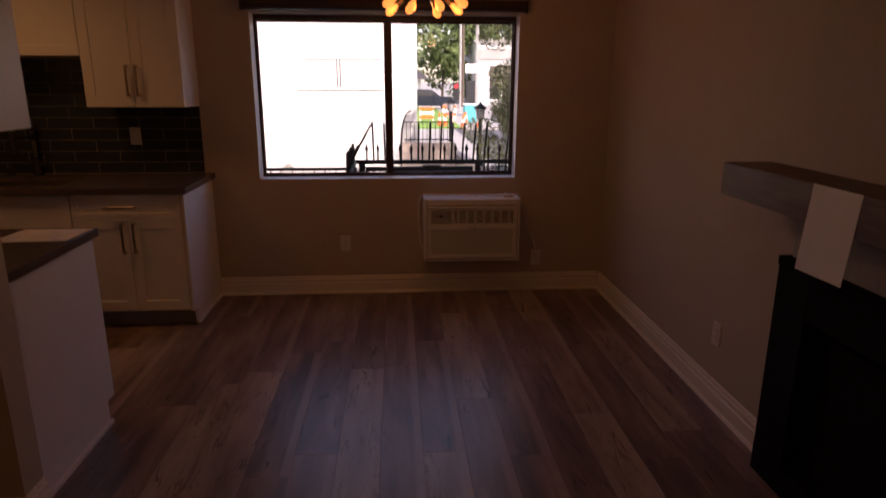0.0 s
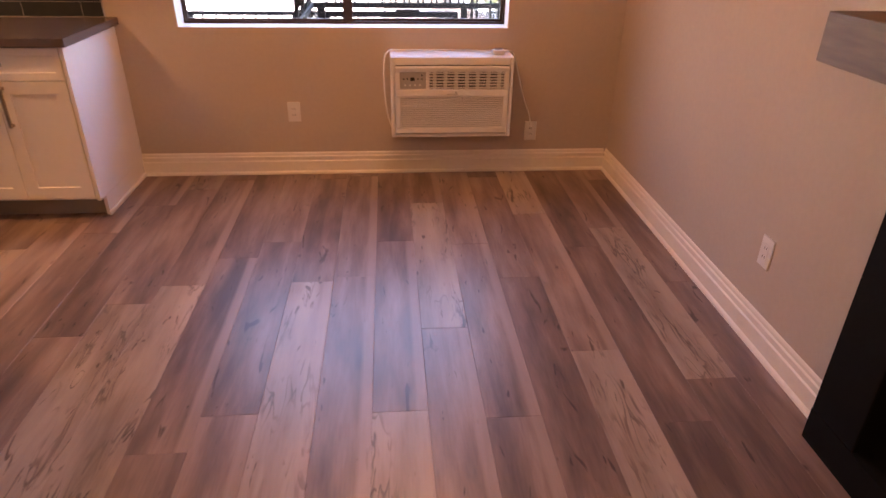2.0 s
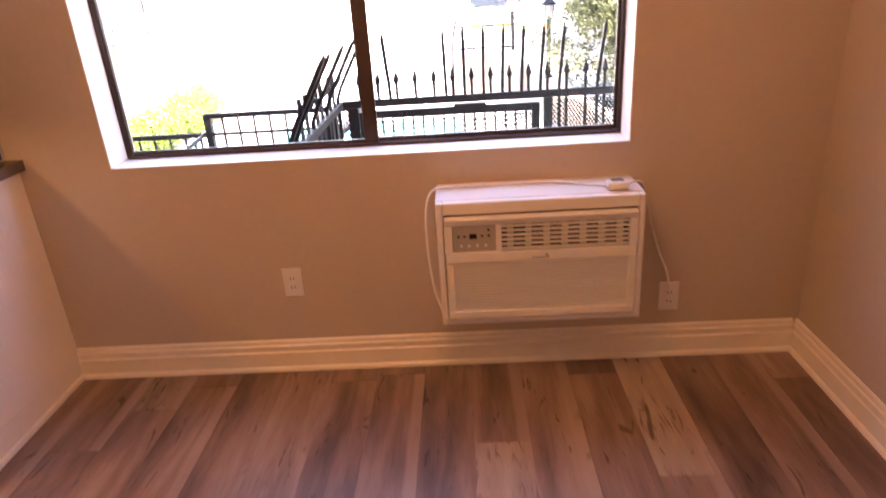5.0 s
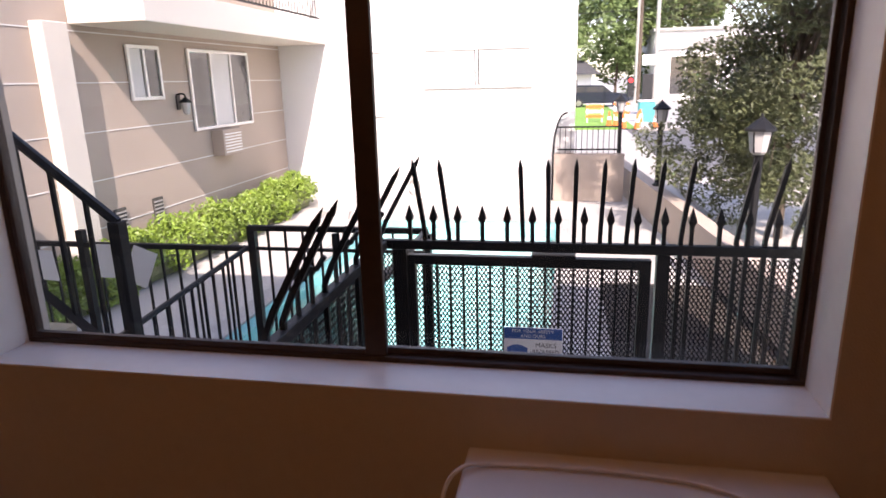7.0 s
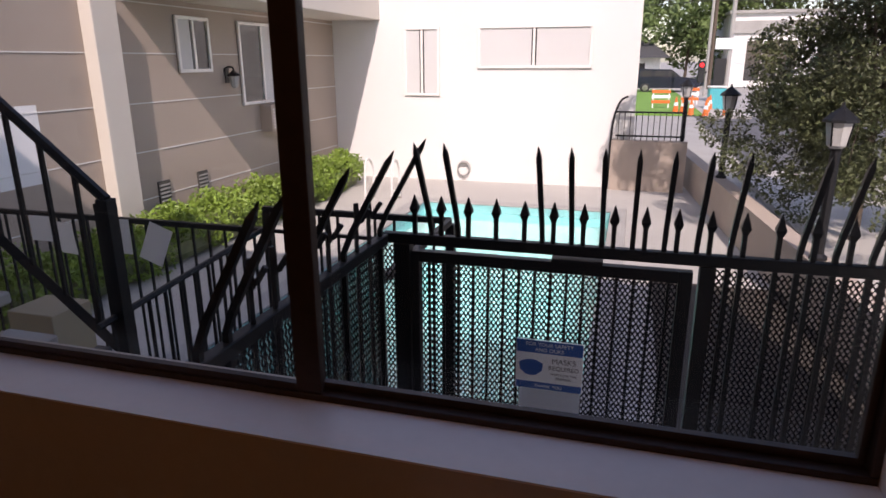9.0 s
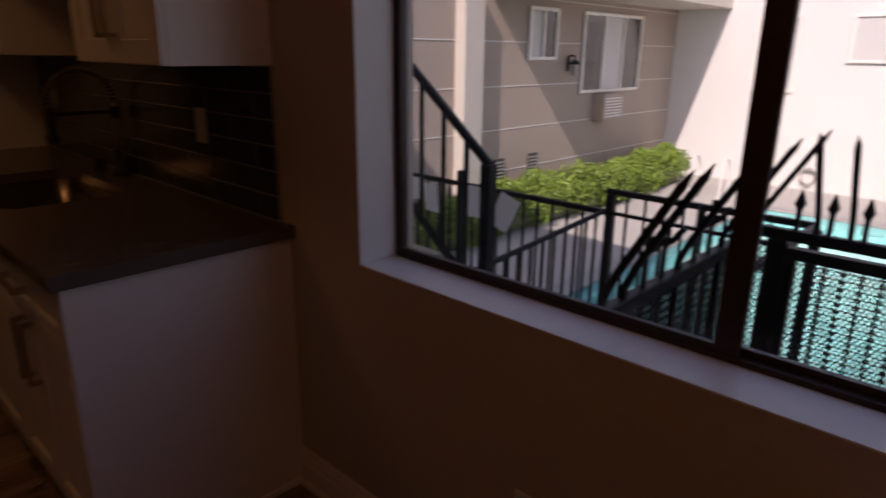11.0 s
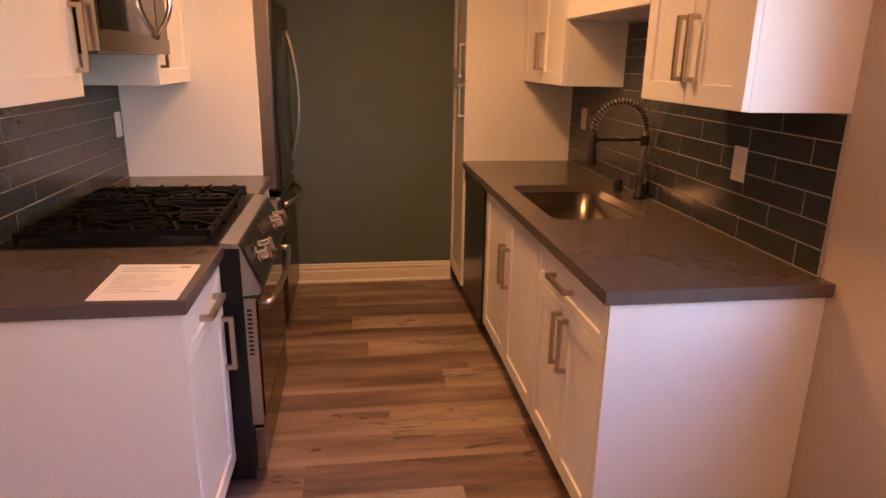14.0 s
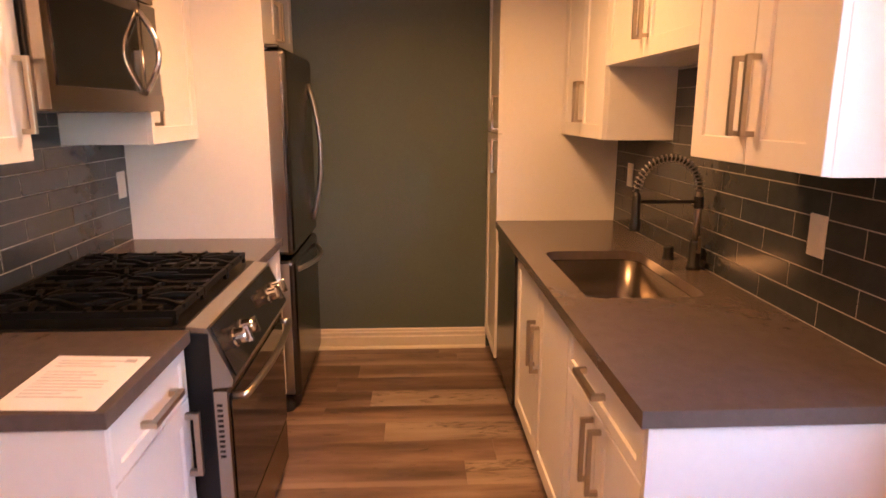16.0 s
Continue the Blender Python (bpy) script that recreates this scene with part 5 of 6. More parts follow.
for i in range(len(pts)):
    mk.faces.new((lo[i], lo[(i + 1) % len(pts)], hi[(i + 1) % len(pts)], hi[i]))
part("mask_symbol", mk, M_BLUE, sg)


def words(text, parent, at, size, material, rot):
    cu = bpy.data.curves.new("writing", "FONT")
    cu.body, cu.size, cu.align_x, cu.extrude = text, size, "CENTER", 0.0004
    ob = new("writing", cu)
    ob.data.materials.append(material)
    ob.parent = parent
    ob.matrix_parent_inverse = parent.matrix_basis.inverted()
    ob.matrix_basis = Matrix.Translation(at) @ rot
    return ob


UP = Matrix.Rotation(radians(90), 4, "X")
words("FOR YOUR SAFETY", sg, (-1.29, FY - 0.0275, 0.401), 0.021, M_PAPER, UP)
words("AND OURS", sg, (-1.29, FY - 0.0275, 0.379), 0.021, M_PAPER, UP)
words("MASKS", sg, (-1.235, FY - 0.0265, 0.335), 0.030, M_VENT, UP)
words("REQUIRED", sg, (-1.235, FY - 0.0265, 0.308), 0.024, M_VENT, UP)
words("WHILE ON THE", sg, (-1.235, FY - 0.0265, 0.286), 0.014, M_VENT, UP)
words("PREMISES", sg, (-1.235, FY - 0.0265, 0.270), 0.014, M_VENT, UP)
words("THANK YOU", sg, (-1.29, FY - 0.0275, 0.231), 0.018, M_PAPER, UP)
gn = sheet("gate_notice", [(-1.40, FY - 0.021, 0.218), (-1.17, FY - 0.021, 0.218), (-1.17, FY - 0.021, 0.07), (-1.40, FY - 0.021, 0.07)], "white printed notice in a sleeve on the gate", 9, False, M_SLEEVE)

for hung in (sg, gn):
    hung.matrix_basis = Matrix.Translation((0, 0, 0.03)) @ hung.matrix_basis

# side fence towards the house, its tall bars bent over the walk
FX = -1.935
fb = thing("side_fence", (FX, 0.8, DECK), "black iron side fence with bent bars and mesh", "fence")
part("top_rail", B(FX - 0.018, FX + 0.018, 0.215, FY - 0.03, RAILZ - 0.02, RAILZ + 0.02, 0.003, 1), M_RAIL, fb)
part("bottom_rail", B(FX - 0.015, FX + 0.015, 0.215, FY - 0.03, -0.86, -0.82), M_RAIL, fb)
for i in range(11):
    y = 0.27 + 0.108 * i
    if i in (0, 1, 4, 7, 10):
        picket(fb, FX, y, True, (0.165, 0.0))
    else:
        part("picket", T(smooth_line([(FX, y, DECK), (FX, y, 0.86), (FX + 0.012, y, 0.92), (FX + 0.05, y, 0.98)], 4), 0.0085, 4), M_RAIL, fb)
part("mesh_panel", lattice(0.22, FY - 0.03, -0.82, 0.775, lambda u, z, d: (FX - 0.022 - d, u, z)), M_RAIL, fb, "expanded metal mesh")

# lower fence farther along, the hand rail and the outside stair
CY = 2.57
fc = thing("court_fence", (-4, CY, DECK), "low black iron court fence with plain bars", "fence")
part("top_rail", B(-6.9, -3.20, CY - 0.018, CY + 0.018, 0.43, 0.465, 0.003, 1), M_RAIL, fc)
part("top_rail", B(-3.20, -2.0, CY - 0.018, CY + 0.018, 0.57, 0.605, 0.003, 1), M_RAIL, fc)
part("mid_rail", B(-3.145, -2.0, CY - 0.012, CY + 0.012, 0.44, 0.46), M_RAIL, fc)
part("end_rail", B(-2.02, -1.985, FY + 0.04, CY - 0.02, 0.57, 0.605, 0.003, 1), M_RAIL, fc)
for x in (-3.17, -2.0, -4.45):
    part("post", B(x - 0.025, x + 0.025, CY - 0.025, CY + 0.025, DECK, 0.569 if x > -4 else 0.55), M_RAIL, fc)
for i in range(30):
    x = -6.85 + 0.12 * i
    part("bar", B(x - 0.007, x + 0.007, CY - 0.007, CY + 0.007, DECK, 0.43), M_RAIL, fc)
for i in range(9):
    x = -3.06 + 0.12 * i
    part("bar", B(x - 0.007, x + 0.007, CY - 0.007, CY + 0.007, DECK, 0.57), M_RAIL, fc)
hr = thing("hand_rail", (-3.18, 1.9, DECK), "black iron hand rail with bars beside the steps", "railing")
part("rail", T([(-3.2, CY - 0.03, 0.46), (-3.2, 1.22, 0.36)], 0.016, 6), M_RAIL, hr)
for i in range(11):
    y = 1.3 + 0.115 * i
    part("bar", B(-3.207, -3.193, y - 0.007, y + 0.007, DECK, 0.36 + 0.1 * (y - 1.22) / 1.32), M_RAIL, hr)

st = thing("outside_stair", (-3.6, 1.0, DECK), "outdoor stair with concrete treads and black iron rails", "stair")
SYR = 1.35
slope = 0.82
part("hand_rail", T([(-3.18, SYR, 0.895), (-5.6, SYR, 0.895 + slope * 2.42)], 0.024, 6), M_RAIL, st)
part("post", B(-3.215, -3.155, SYR - 0.03, SYR + 0.03, -0.12, 0.90, 0.003, 1), M_RAIL, st)
part("stringer", T([(-3.20, SYR, 0.17), (-5.6, SYR, 0.17 + slope * 2.4)], 0.03, 4), M_RAIL, st)
for i in range(15):
    x = -3.33 - i * 0.16
    part("baluster", B(x - 0.009, x + 0.009, SYR - 0.009, SYR + 0.009, 0.17 + slope * (-3.2 - x), 0.895 + slope * (-3.18 - x)), M_RAIL, st)
for i in range(10):
    x = -3.30 - i * 0.235
    part("tread", B(x - 0.29, x, 0.32, SYR - 0.04, 0.0 + i * 0.19, 0.06 + i * 0.19, 0.01, 1), M_DECK, st)
part("landing", B(-3.6, -2.45, 0.22, SYR + 0.06, -0.3, -0.12), M_DECK, st)
part("landing_base", B(-3.55, -2.5, 0.22, SYR, DECK, -0.3), M_STUCCO, st)
sheet("fence_notice", [(-4.36, CY - 0.03, 0.46), (-4.20, CY - 0.03, 0.46), (-4.20, CY - 0.03, 0.22), (-4.36, CY - 0.03, 0.22)], "white printed notice tied to the fence", 8, False, M_PAPER)
sheet("fence_notice", [(-4.82, CY - 0.03, 0.41), (-4.68, CY - 0.03, 0.40), (-4.66, CY - 0.03, 0.18), (-4.80, CY - 0.03, 0.19)], "white printed notice tied to the fence", 8, False, M_PAPER)
sheet("fence_notice", [(-5.04, CY - 0.03, 0.44), (-4.86, CY - 0.03, 0.44), (-4.86, CY - 0.03, 0.26), (-5.04, CY - 0.03, 0.26)], "white printed notice tied to the fence", 8, False, M_PAPER)
sheet("fence_notice", [(-4.03, CY - 0.03, 0.46), (-3.86, CY - 0.03, 0.40), (-3.98, CY - 0.03, 0.15), (-4.15, CY - 0.03, 0.21)], "crooked pale blue printed notice on the fence", 8, False, M_PAPER)
bx = thing("cardboard_box", (-4.3, 2.1, DECK), "tan cardboard box on a dark stand outside", "box")
part("stand", B(-4.75, -4.25, 1.95, 2.3, DECK, -0.35, 0.01, 1), M_MATTE, bx)
part("carton", B(-4.7, -4.35, 1.98, 2.28, -0.35, -0.02, 0.006, 1), M_CARD, bx)

# pool ladder
for dx in (0, 0.5):
    ld = thing("pool_ladder_rail", (-5.48 + dx, 9.85, DECK), "white curved pool ladder rail on the deck", "ladder")
    part("rail", T(smooth_line([(-5.48 + dx, 9.85, DECK), (-5.48 + dx, 9.85, DECK + 0.5), (-5.48 + dx, 9.7, DECK + 0.7), (-5.48 + dx, 9.5, DECK + 0.6), (-5.48 + dx, 9.45, DECK - 0.3)]), 0.022, 8), M_PLASTIC, ld, smooth=True)
    part("flange", L((-5.48 + dx, 9.85, DECK), [(0.05, 0), (0.05, 0.01), (0.03, 0.02)], 12), M_STEEL, ld)

# low court wall with lamp posts
lw = bmesh.new()
WT = -0.33
pa, pb, pc, pd = (0.87, 2.6), (-0.19, 14.6), (0.03, 14.6), (1.09, 2.6)
lo = [lw.verts.new((*p, DECK - 0.1)) for p in (pa, pb, pc, pd)]
hi = [lw.verts.new((*p, WT)) for p in (pa, pb, pc, pd)]
lw.faces.new(lo)
lw.faces.new(hi)
for i in range(4):
    lw.faces.new((lo[i], lo[(i + 1) % 4], hi[(i + 1) % 4], hi[i]))
structure("court_wall_side", lw, M_STUCCO, "low tan stucco court wall beside the street")
structure("court_wall_end", B(-1.39, -0.05, 11.58, 11.78, DECK - 0.1, 0.015), M_STUCCO, "low tan stucco court wall at the far end")
ef = thing("end_fence", (-0.7, 11.68, 0.015), "black iron fence on the far court wall", "fence")
part("top_rail", B(-1.33, -0.10, 11.665, 11.695, 0.515, 0.545), M_RAIL, ef)
part("bottom_rail", B(-1.33, -0.10, 11.665, 11.695, 0.08, 0.11), M_RAIL, ef)
for i in range(12):
    x = -1.28 + i * 0.104
    part("bar", B(x - 0.007, x + 0.007, 11.673, 11.687, 0.0155, 0.515), M_RAIL, ef)
part("post", B(-0.16, -0.12, 11.66, 11.70, 0.0155, 0.70), M_RAIL, ef)
part("bent_bar", T(smooth_line([(-1.42, 11.68, DECK), (-1.40, 11.68, 0.1), (-1.35, 11.68, 0.52), (-1.26, 11.68, 0.74), (-1.14, 11.68, 0.81)]), 0.02, 6), M_RAIL, ef)


def lamp_post(x, y, label):
    t = thing("lamp_post", (x, y, WT), label, "lamp post", "lamp posts on the court wall")
    part("post", L((x, y, WT), [(0.08, 0), (0.08, 0.03), (0.045, 0.06), (0.045, 1.0), (0.06, 1.02)], 10), M_RAIL, t)
    part("lantern", L((x, y, WT + 1.025), [(0.05, 0), (0.085, 0.03), (0.115, 0.22), (0.115, 0.23)], 8), M_FROST, t, "frosted glass lantern")
    part("cap", L((x, y, WT + 1.256), [(0.15, 0), (0.145, 0.025), (0.07, 0.09), (0.02, 0.13), (0.012, 0.17)], 8), M_RAIL, t)
    for k in range(4):
        w = radians(45 + 90 * k)
        part("rib", T([(x + 0.086 * math.cos(w), y + 0.086 * math.sin(w), WT + 1.05), (x + 0.117 * math.cos(w), y + 0.117 * math.sin(w), WT + 1.255)], 0.008, 4), M_RAIL, t)


for x, y in ((0.70, 5.6), (0.36, 9.95), (0.0, 13.6)):
    lamp_post(x, y, "black lantern lamp post on the low court wall")

# ---- street ----
structure("road", B(1.6, 60, 14.5, 30, DECK - 0.055, DECK - 0.04), M_ASPHALT, "grey asphalt street", "road")
structure("road_side", B(4.2, 14, 2.0, 14.5, DECK - 0.055, DECK - 0.04), M_ASPHALT, "grey asphalt side street", "road")
structure("kerb", B(3.9, 4.15, 0.0, 14.4, DECK - 0.06, DECK + 0.06), M_CONC, "concrete kerb of the side street", "kerb")
structure("pavement_street", B(1.3, 3.9, 0.0, 14.4, DECK - 0.05, DECK + 0.05), M_DECK, "pale concrete street pavement", "pavement")
structure("lawn", B(-12, 2.0, 30, 56, DECK - 0.055, DECK + 0.02), M_LAWN, "green front lawn", "lawn")
structure("pavement_far", B(2.0, 3.8, 29, 58, DECK - 0.055, DECK + 0.03), M_DECK, "pale concrete pavement across the street", "pavement")


def car(x, y, label):
    t = thing("parked_car", (x, y, DECK - 0.04), label, "car")
    z = DECK + 0.02

    def ext(prof, y0, y1, inset=0.0):
        bm = bmesh.new()
        rows = []
        for yy, k in ((y0, inset), (y0 + 0.12, 0), (y1 - 0.12, 0), (y1, inset)):
            rows.append([bm.verts.new((x + px * (1 - k), yy, z + pz)) for px, pz in prof])
        for a, b in zip(rows, rows[1:]):
            for i in range(len(prof)):
                bm.faces.new((a[i], a[(i + 1) % len(prof)], b[(i + 1) % len(prof)], b[i]))
        bm.faces.new(rows[0])
        bm.faces.new(rows[-1])
        return bm
    body = part("body", ext([(-2.4, 0.3), (2.3, 0.3), (2.4, 0.6), (2.3, 0.95), (1.1, 1.08), (-2.2, 1.1), (-2.42, 0.9)], y - 0.95, y + 0.95, 0.01), M_CAR, t)
    part("cabin", ext([(1.05, 1.08), (0.35, 1.62), (-1.9, 1.68), (-2.25, 1.1)], y - 0.85, y + 0.85, 0.02), M_CAR, t)
    for a, b in ((0.85, 0.0), (-0.05, -0.95), (-1.05, -1.95)):
        bm = bmesh.new()
        v = [bm.verts.new((x + px, y - 0.865, z + pz)) for px, pz in ((a, 1.13), (b, 1.13), (min(b + 0.05, a), 1.55), (a - (0.5 if a > 0.5 else 0.02), 1.55))]
        w = [bm.verts.new(q.co + Vector((0, 0.01, 0))) for q in v]
        bm.faces.new(v)
        bm.faces.new(w)
        for i in range(4):
            bm.faces.new((v[i], v[(i + 1) % 4], w[(i + 1) % 4], w[i]))
        part("side_window", bm, M_WINB, t)
    for wx in (-1.5, 1.5):
        for wy in (-0.97, 0.77):
            wh = part("wheel", L((x + wx, y + wy, z + 0.3), [(0.2, 0), (0.35, 0.02), (0.35, 0.18), (0.2, 0.2)], 18, "y"), M_RUBBER, t)
            part("rim", L((x + wx, y + wy - 0.01, z + 0.3), [(0.1, 0), (0.21, 0.005), (0.21, 0.02)], 14, "y"), M_STEEL, wh)
    part("headlight", B(x + 2.25, x + 2.36, y - 0.9, y - 0.5, z + 0.72, z + 0.9, 0.02, 1), M_FROST, t)
    part("tail_light", B(x - 2.44, x - 2.36, y - 0.9, y - 0.7, z + 0.7, z + 1.0, 0.02, 1), M_ORANGE, t)


car(1.25, 52, "dark blue parked SUV by the lawn")
hs = thing("house", (-2, 62, DECK), "low white house with a dark shingle roof", "house")
part("wall", B(-9, 1.0, 60, 70, DECK, 1.6), M_WHITE, hs)
rf = bmesh.new()
a = [rf.verts.new(p) for p in ((-9.8, 59, 1.6), (1.8, 59, 1.6), (1.8, 71, 1.6), (-9.8, 71, 1.6), (-7, 65, 4.0), (-1, 65, 4.0))]
for fc_ in ((0, 1, 5, 4), (1, 2, 5), (2, 3, 4, 5), (3, 0, 4), (3, 2, 1, 0)):
    rf.faces.new([a[i] for i in fc_])
part("roof", rf, M_ROOF, hs)
far_window(hs, -2.2, -0.2, -0.1, 1.2, "y", 60, -1, 2)
tree("tree", (3.5, 66, DECK), 13, 5.5, 16, 9000, M_LEAF, "large green street tree beyond the crossing", 11, (0.5, 0), 0.30, 0.25)
tree("tree", (10, 72, DECK), 15, 6.0, 16, 9000, M_LEAF, "large green street tree beyond the crossing", 12, (0, 0), 0.32, 0.2)
tree("tree", (-6, 80, DECK), 14, 7.0, 16, 7000, M_LEAF, "large green garden tree behind the house", 13, (0, 0), 0.34, 0.2)
sb = thing("shop_building", (20, 70, DECK), "pale flat-roofed shop building across the crossing", "building")
part("wall", B(6.6, 36, 62, 80, DECK, 5.2), M_WHITE, sb)
part("fascia", B(6.5, 36.1, 61.8, 62, 3.6, 4.6), M_CONC, sb)
part("roof", B(6.4, 36.2, 61.7, 80.2, 5.2, 5.45), M_CONC, sb)
for i in range(4):
    far_window(sb, 8 + 5.5 * i, 12 + 5.5 * i, -0.4, 3.0, "y", 62, -1, 3)
tl = thing("traffic_light", (3.4, 45.3, DECK), "traffic signal on a pole showing red", "traffic light")
part("pole", T([(3.4, 45.3, DECK), (3.4, 45.3, 6.5)], 0.09, 8), M_CONC, tl)
part("housing", B(2.85, 3.25, 44.8, 45.1, 0.0, 1.35, 0.03, 1), M_MATTE, tl)
part("bracket", B(3.2, 3.4, 45.05, 45.3, 0.6, 0.7), M_MATTE, tl)
part("red_lens", L((3.05, 44.79, 1.1), [(0.14, 0), (0.13, -0.03)], 14, "y"), M_RED, tl)
pl = thing("utility_pole", (4.0, 40, DECK), "grey utility pole with a street sign", "pole")
part("pole", T([(4.0, 40, DECK), (4.0, 40, 9.5)], [0.14, 0.1], 8), M_CONC, pl)
part("sign", B(3.2, 4.4, 39.8, 39.84, 2.0, 2.6, 0.01, 1), M_PAPER, pl)
part("signal_box", B(3.25, 3.85, 39.7, 40.0, -0.4, 1.5, 0.03, 1), M_MATTE, pl)
pl = thing("utility_pole", (4.3, 58, DECK), "brown wooden utility pole", "pole")
part("pole", T([(4.9, 58, DECK), (4.9, 58, 9.5)], [0.16, 0.12], 8), M_BARK, pl)
part("cross_arm", B(3.9, 5.9, 57.95, 58.05, 8.6, 8.75), M_BARK, pl)
for i, z in enumerate((3.6, 4.4, 5.6)):
    part("wire", T([(4.9, 58, z + 2.4)] + [(4.9 - 5 * k, 58 - 3.2 * k, z + 2.4 - 0.5 * k + 0.05 * k * k) for k in range(1, 9)], 0.025, 4), M_RUBBER, pl)
    part("wire", T([(4.9, 58, z + 2.4)] + [(4.9 + 6 * k, 58 - 1.0 * k, z + 2.4 - 0.4 * k + 0.04 * k * k) for k in range(1, 9)], 0.025, 4), M_RUBBER, pl)
tk = thing("utility_box", (2.9, 34, DECK), "teal utility box beside the road works", "utility box")
part("box", B(2.5, 3.3, 33.6, 34.4, DECK - 0.05, 0.1, 0.05, 1), M_TEAL, tk)
part("roof", B(2.45, 3.35, 33.55, 34.45, 0.101, 0.2, 0.05, 1), M_PLASTIC, tk)
rnd = random.Random(9)
for i in range(9):
    x, y = 0.9 + 0.28 * i, 30.5 + rnd.uniform(-1.0, 3.5)
    co = thing("traffic_cone", (x, y, DECK - 0.04), "orange traffic cone with a white band", "cone", "cones at the road works")
    part("base", B(x - 0.2, x + 0.2, y - 0.2, y + 0.2, DECK - 0.04, DECK, 0.01, 1), M_RUBBER, co)
    part("cone", L((x, y, DECK), [(0.14, 0), (0.09, 0.35), (0.03, 0.7)], 12), M_ORANGE, co)
    part("band", L((x, y, DECK + 0.30), [(0.103, 0), (0.08, 0.15)], 12), M_PAPER, co)
for i in range(2):
    x, y = 0.3 + 1.6 * i, 34 + 3 * i
    br = thing("road_barrier", (x, y, DECK - 0.04), "orange and white road works barrier", "barrier")
    for k in range(3):
        part("board", B(x - 0.45, x + 0.45, y - 0.02, y + 0.02, DECK + 0.25 + 0.25 * k, DECK + 0.4 + 0.25 * k, 0.005, 1), M_ORANGE if k % 2 == 0 else M_PAPER, br)
    for s in (-0.38, 0.38):
        part("leg", B(x + s - 0.03, x + s + 0.03, y + 0.021, y + 0.06, DECK - 0.04, DECK + 0.95), M_PAPER, br)

# ---- pieces: planks and tiles ----
PW, PL, PT = 0.184, 1.22, 0.0045
M_P1 = plank_mat("oak_plank_dark", (0.085, 0.054, 0.045), (0.190, 0.124, 0.100), (0.33, 0.235, 0.19), 0.12)
M_P2 = plank_mat("oak_plank_mid", (0.100, 0.064, 0.052), (0.220, 0.145, 0.116), (0.36, 0.26, 0.21), 0.15)
M_P3 = plank_mat("oak_plank_light", (0.20, 0.144, 0.113), (0.335, 0.253, 0.203), (0.44, 0.345, 0.28), 0.9)
plank_meshes = {}


def plank(x0, x1, y0, y1, material):
    w, l = round(x1 - x0, 4), round(y1 - y0, 4)
    key = (w, l, material.name)
    if key not in plank_meshes:
        bm = bmesh.new()
        g, b = 0.0002, 0.0008
        v = [bm.verts.new(p) for p in ((g, g, -PT), (w - g, g, -PT), (w - g, l - g, -PT), (g, l - g, -PT), (g, g, -0.0007), (w - g, g, -0.0007), (w - g, l - g, -0.0007), (g, l - g, -0.0007),
                                       (g + b, g + b, 0), (w - g - b, g + b, 0), (w - g - b, l - g - b, 0), (g + b, l - g - b, 0))]
        for k in (0, 4):
            for i in range(4):
                bm.faces.new((v[k + i], v[k + (i + 1) % 4], v[k + 4 + (i + 1) % 4], v[k + 4 + i]))
        bm.faces.new(v[8:12])
        plank_meshes[key] = solid("plank", bm, material)
    ob = new("plank", plank_meshes[key])
    ob.parent = floor
    ob.matrix_basis = Matrix.Translation((x0, y0, 0.0005))


rnd = random.Random(21)
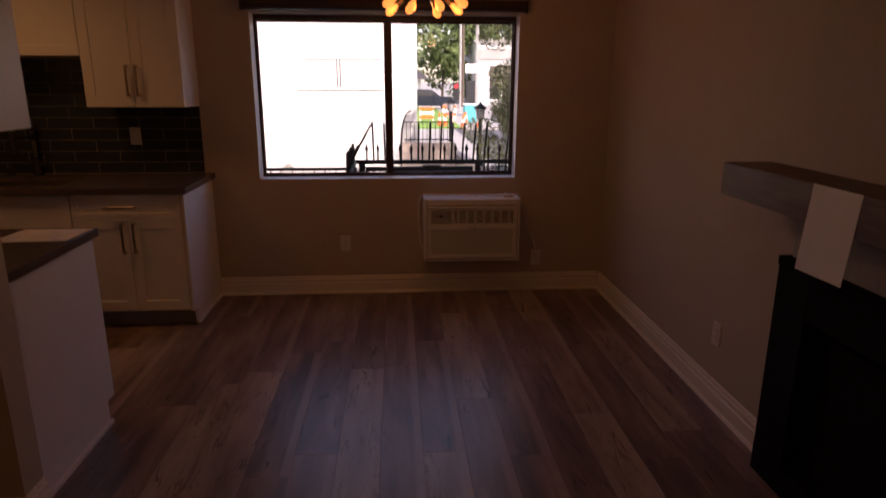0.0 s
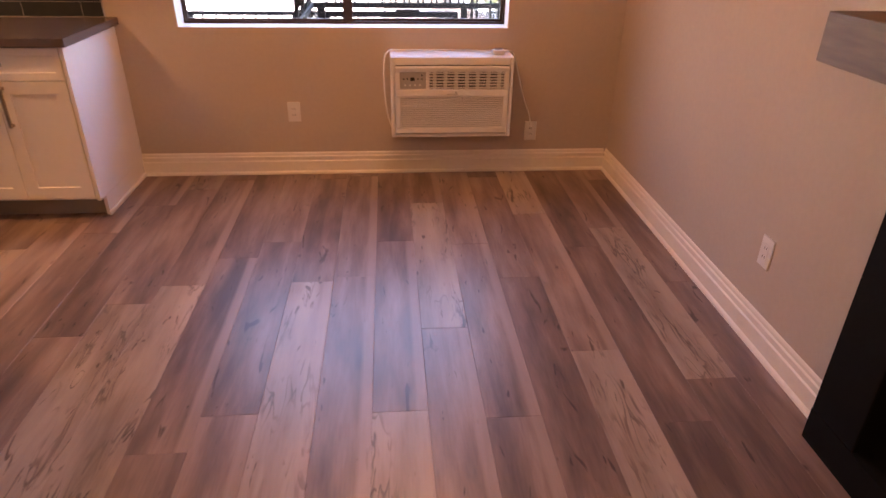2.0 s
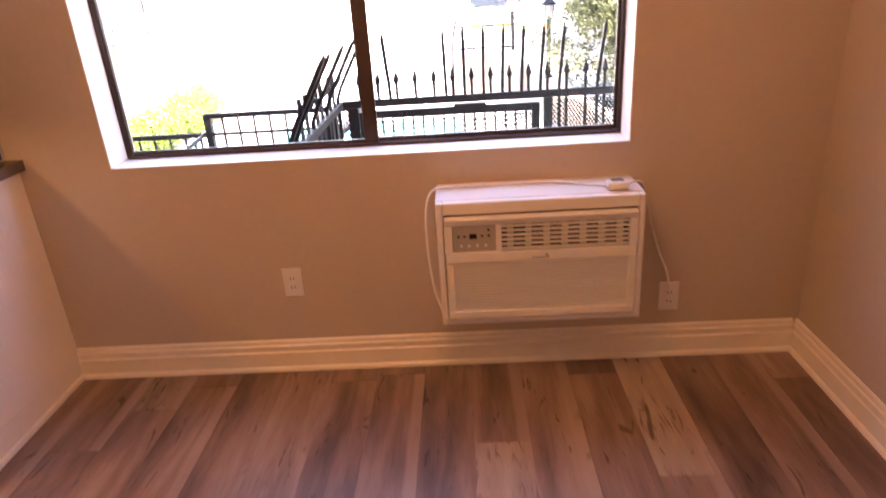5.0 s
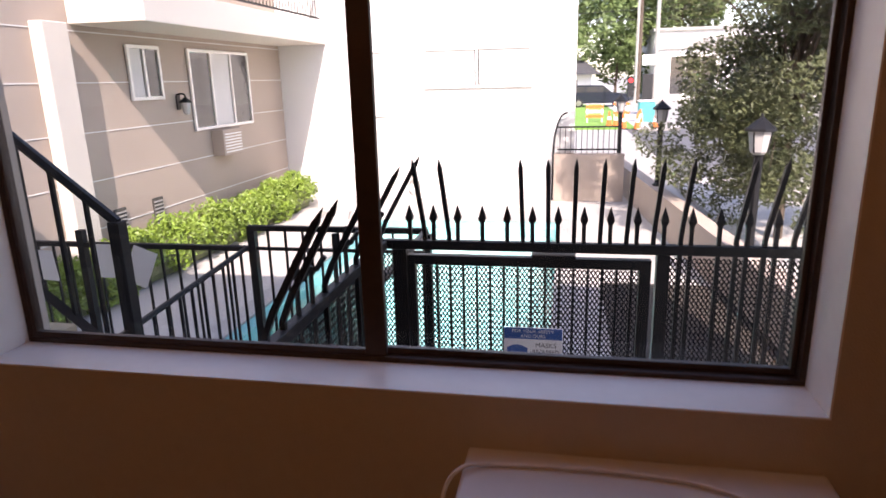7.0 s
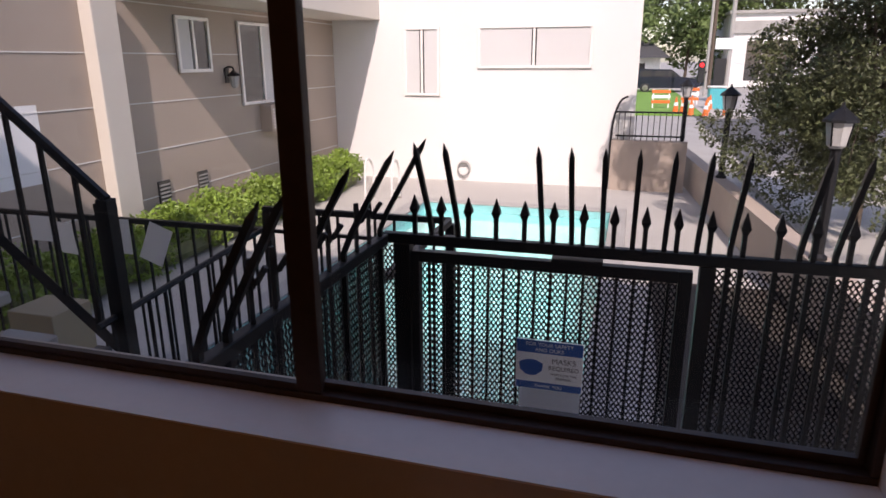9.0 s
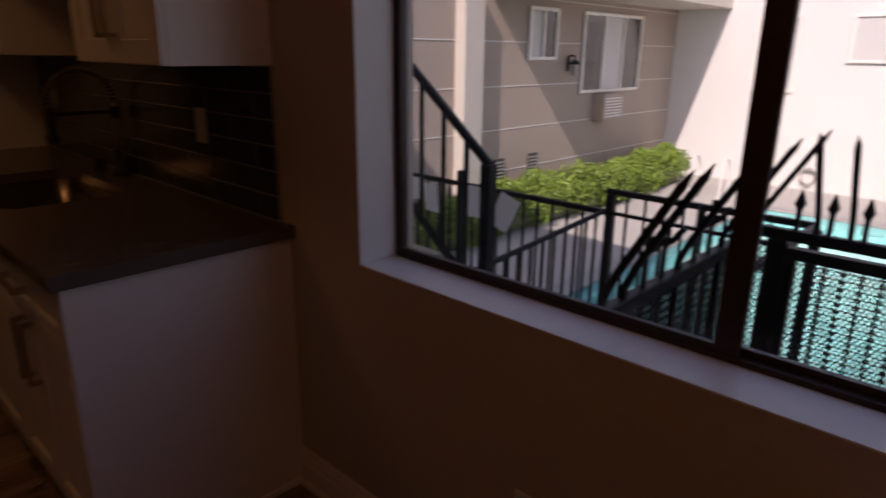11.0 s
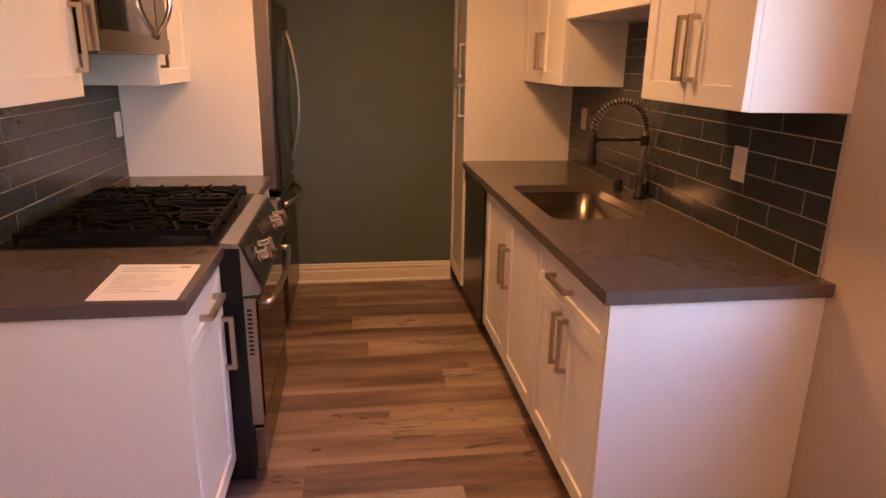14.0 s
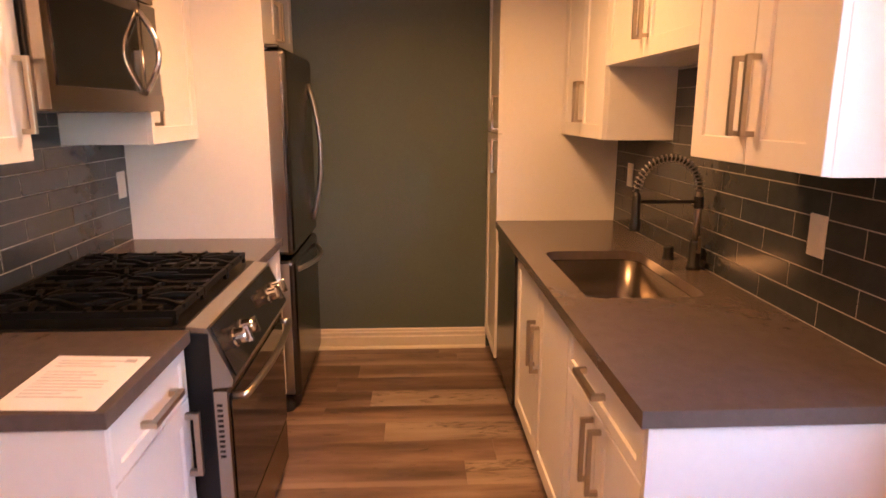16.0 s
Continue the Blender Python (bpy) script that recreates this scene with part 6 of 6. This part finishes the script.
# column (counted from the seam at x = -0.343): a joint's y, and which planks from it towards the living room are light
KNOWN = {-1: (-0.86, (0,)), 1: (-0.677, (-1, 1)), 2: (-1.345, ()), 4: (-0.497, (0,)), 5: (-0.96, (1,)), 7: (-1.334, (0, 2)), 10: (-1.335, (0,)), 11: (-0.252, (-1, 1)), 12: (-0.47, ()),
         15: (-0.956, (0,)), 16: (-0.316, ()), 18: (0.025, (0,)), 20: (0.31, (0,)), 22: (-0.05, (0,)), 24: (-0.137, (0,))}
for col in range(-2, 29):
    x1 = -0.343 - PW * col
    x0 = x1 - PW
    cx0, cx1 = max(x0, KX), min(x1, 0.0)
    if cx1 - cx0 < 0.01:
        continue
    low = SY if cx1 <= -2.9 else BACK
    joint, lit = KNOWN.get(col, (-rnd.uniform(0, PL), ()))
    for k in range(-2, 7):
        a, b = max(joint - PL * (k + 1), low), min(joint - PL * k, 0.0)
        u = rnd.random()
        material = M_P3 if k in lit or (u > 0.96 and col not in KNOWN) else (M_P1 if u < 0.48 else M_P2)
        if b - a > 0.02:
            plank(cx0, cx1, a, b, material)

TH, TL = 0.0762, 0.305
tile_meshes = {}


def tile(parent, x0, x1, z0, y, n):
    w = round(x1 - x0, 3)
    if (w, n) not in tile_meshes:
        g = 0.0017
        bm = bmesh.new()
        box(bm, g, w - g, -0.004, 0.004, g, TH - g)
        edges = [e for e in bm.edges if all(v.co.y * n > 0 for v in e.verts)]
        bmesh.ops.bevel(bm, geom=edges, offset=0.0012, segments=1, affect="EDGES")
        tile_meshes[(w, n)] = solid("tile", bm, M_TILE)
    ob = new("tile", tile_meshes[(w, n)])
    ob.parent = parent
    ob.matrix_basis = Matrix.Translation((x0, y, z0))


def tiling(parent, x0, x1, z0, z1, y, n, shift):
    rows = int(round((z1 - z0) / TH + 0.35))
    for rI in range(rows):
        z = z0 + rI * TH
        x = x1 + (shift if rI % 2 else shift - TL / 2)
        while x > x0:
            a, b = max(x - TL, x0), min(x, x1)
            if b - a > 0.02:
                tile(parent, a, b, z, y, n)
            x -= TL


structure("grout_bed_sink", B(-5.121, -2.89, -0.0101, -0.0005, 0.9155, 1.376), M_GROUT, "pale grout behind the sink tiles", "tiling")
structure("grout_bed_high", B(-4.384, -3.503, -0.0101, -0.0005, 1.3765, 1.688), M_GROUT, "pale grout behind the sink tiles", "tiling")
structure("grout_bed_range", B(-4.676, -2.895, SY + 0.0005, SY + 0.0101, 0.9155, 1.376), M_GROUT, "pale grout behind the range tiles", "tiling")
structure("grout_bed_hood", B(-4.147, -3.377, SY + 0.0005, SY + 0.0101, 1.3765, 1.509), M_GROUT, "pale grout behind the range tiles", "tiling")
tiling(wall_north, -5.12, -2.892, 0.917, 1.374, -0.0075, -1, 0.3495)
tiling(wall_north, -4.383, -3.505, 0.917 + 6 * TH, 1.688, -0.0075, -1, 0.25)
tiling(wall_range, -4.675, -2.897, 0.917, 1.374, SY + 0.0075, 1, 0.10)
tiling(wall_range, -4.146, -3.378, 0.917 + 6 * TH, 1.50, SY + 0.0075, 1, 0.22)
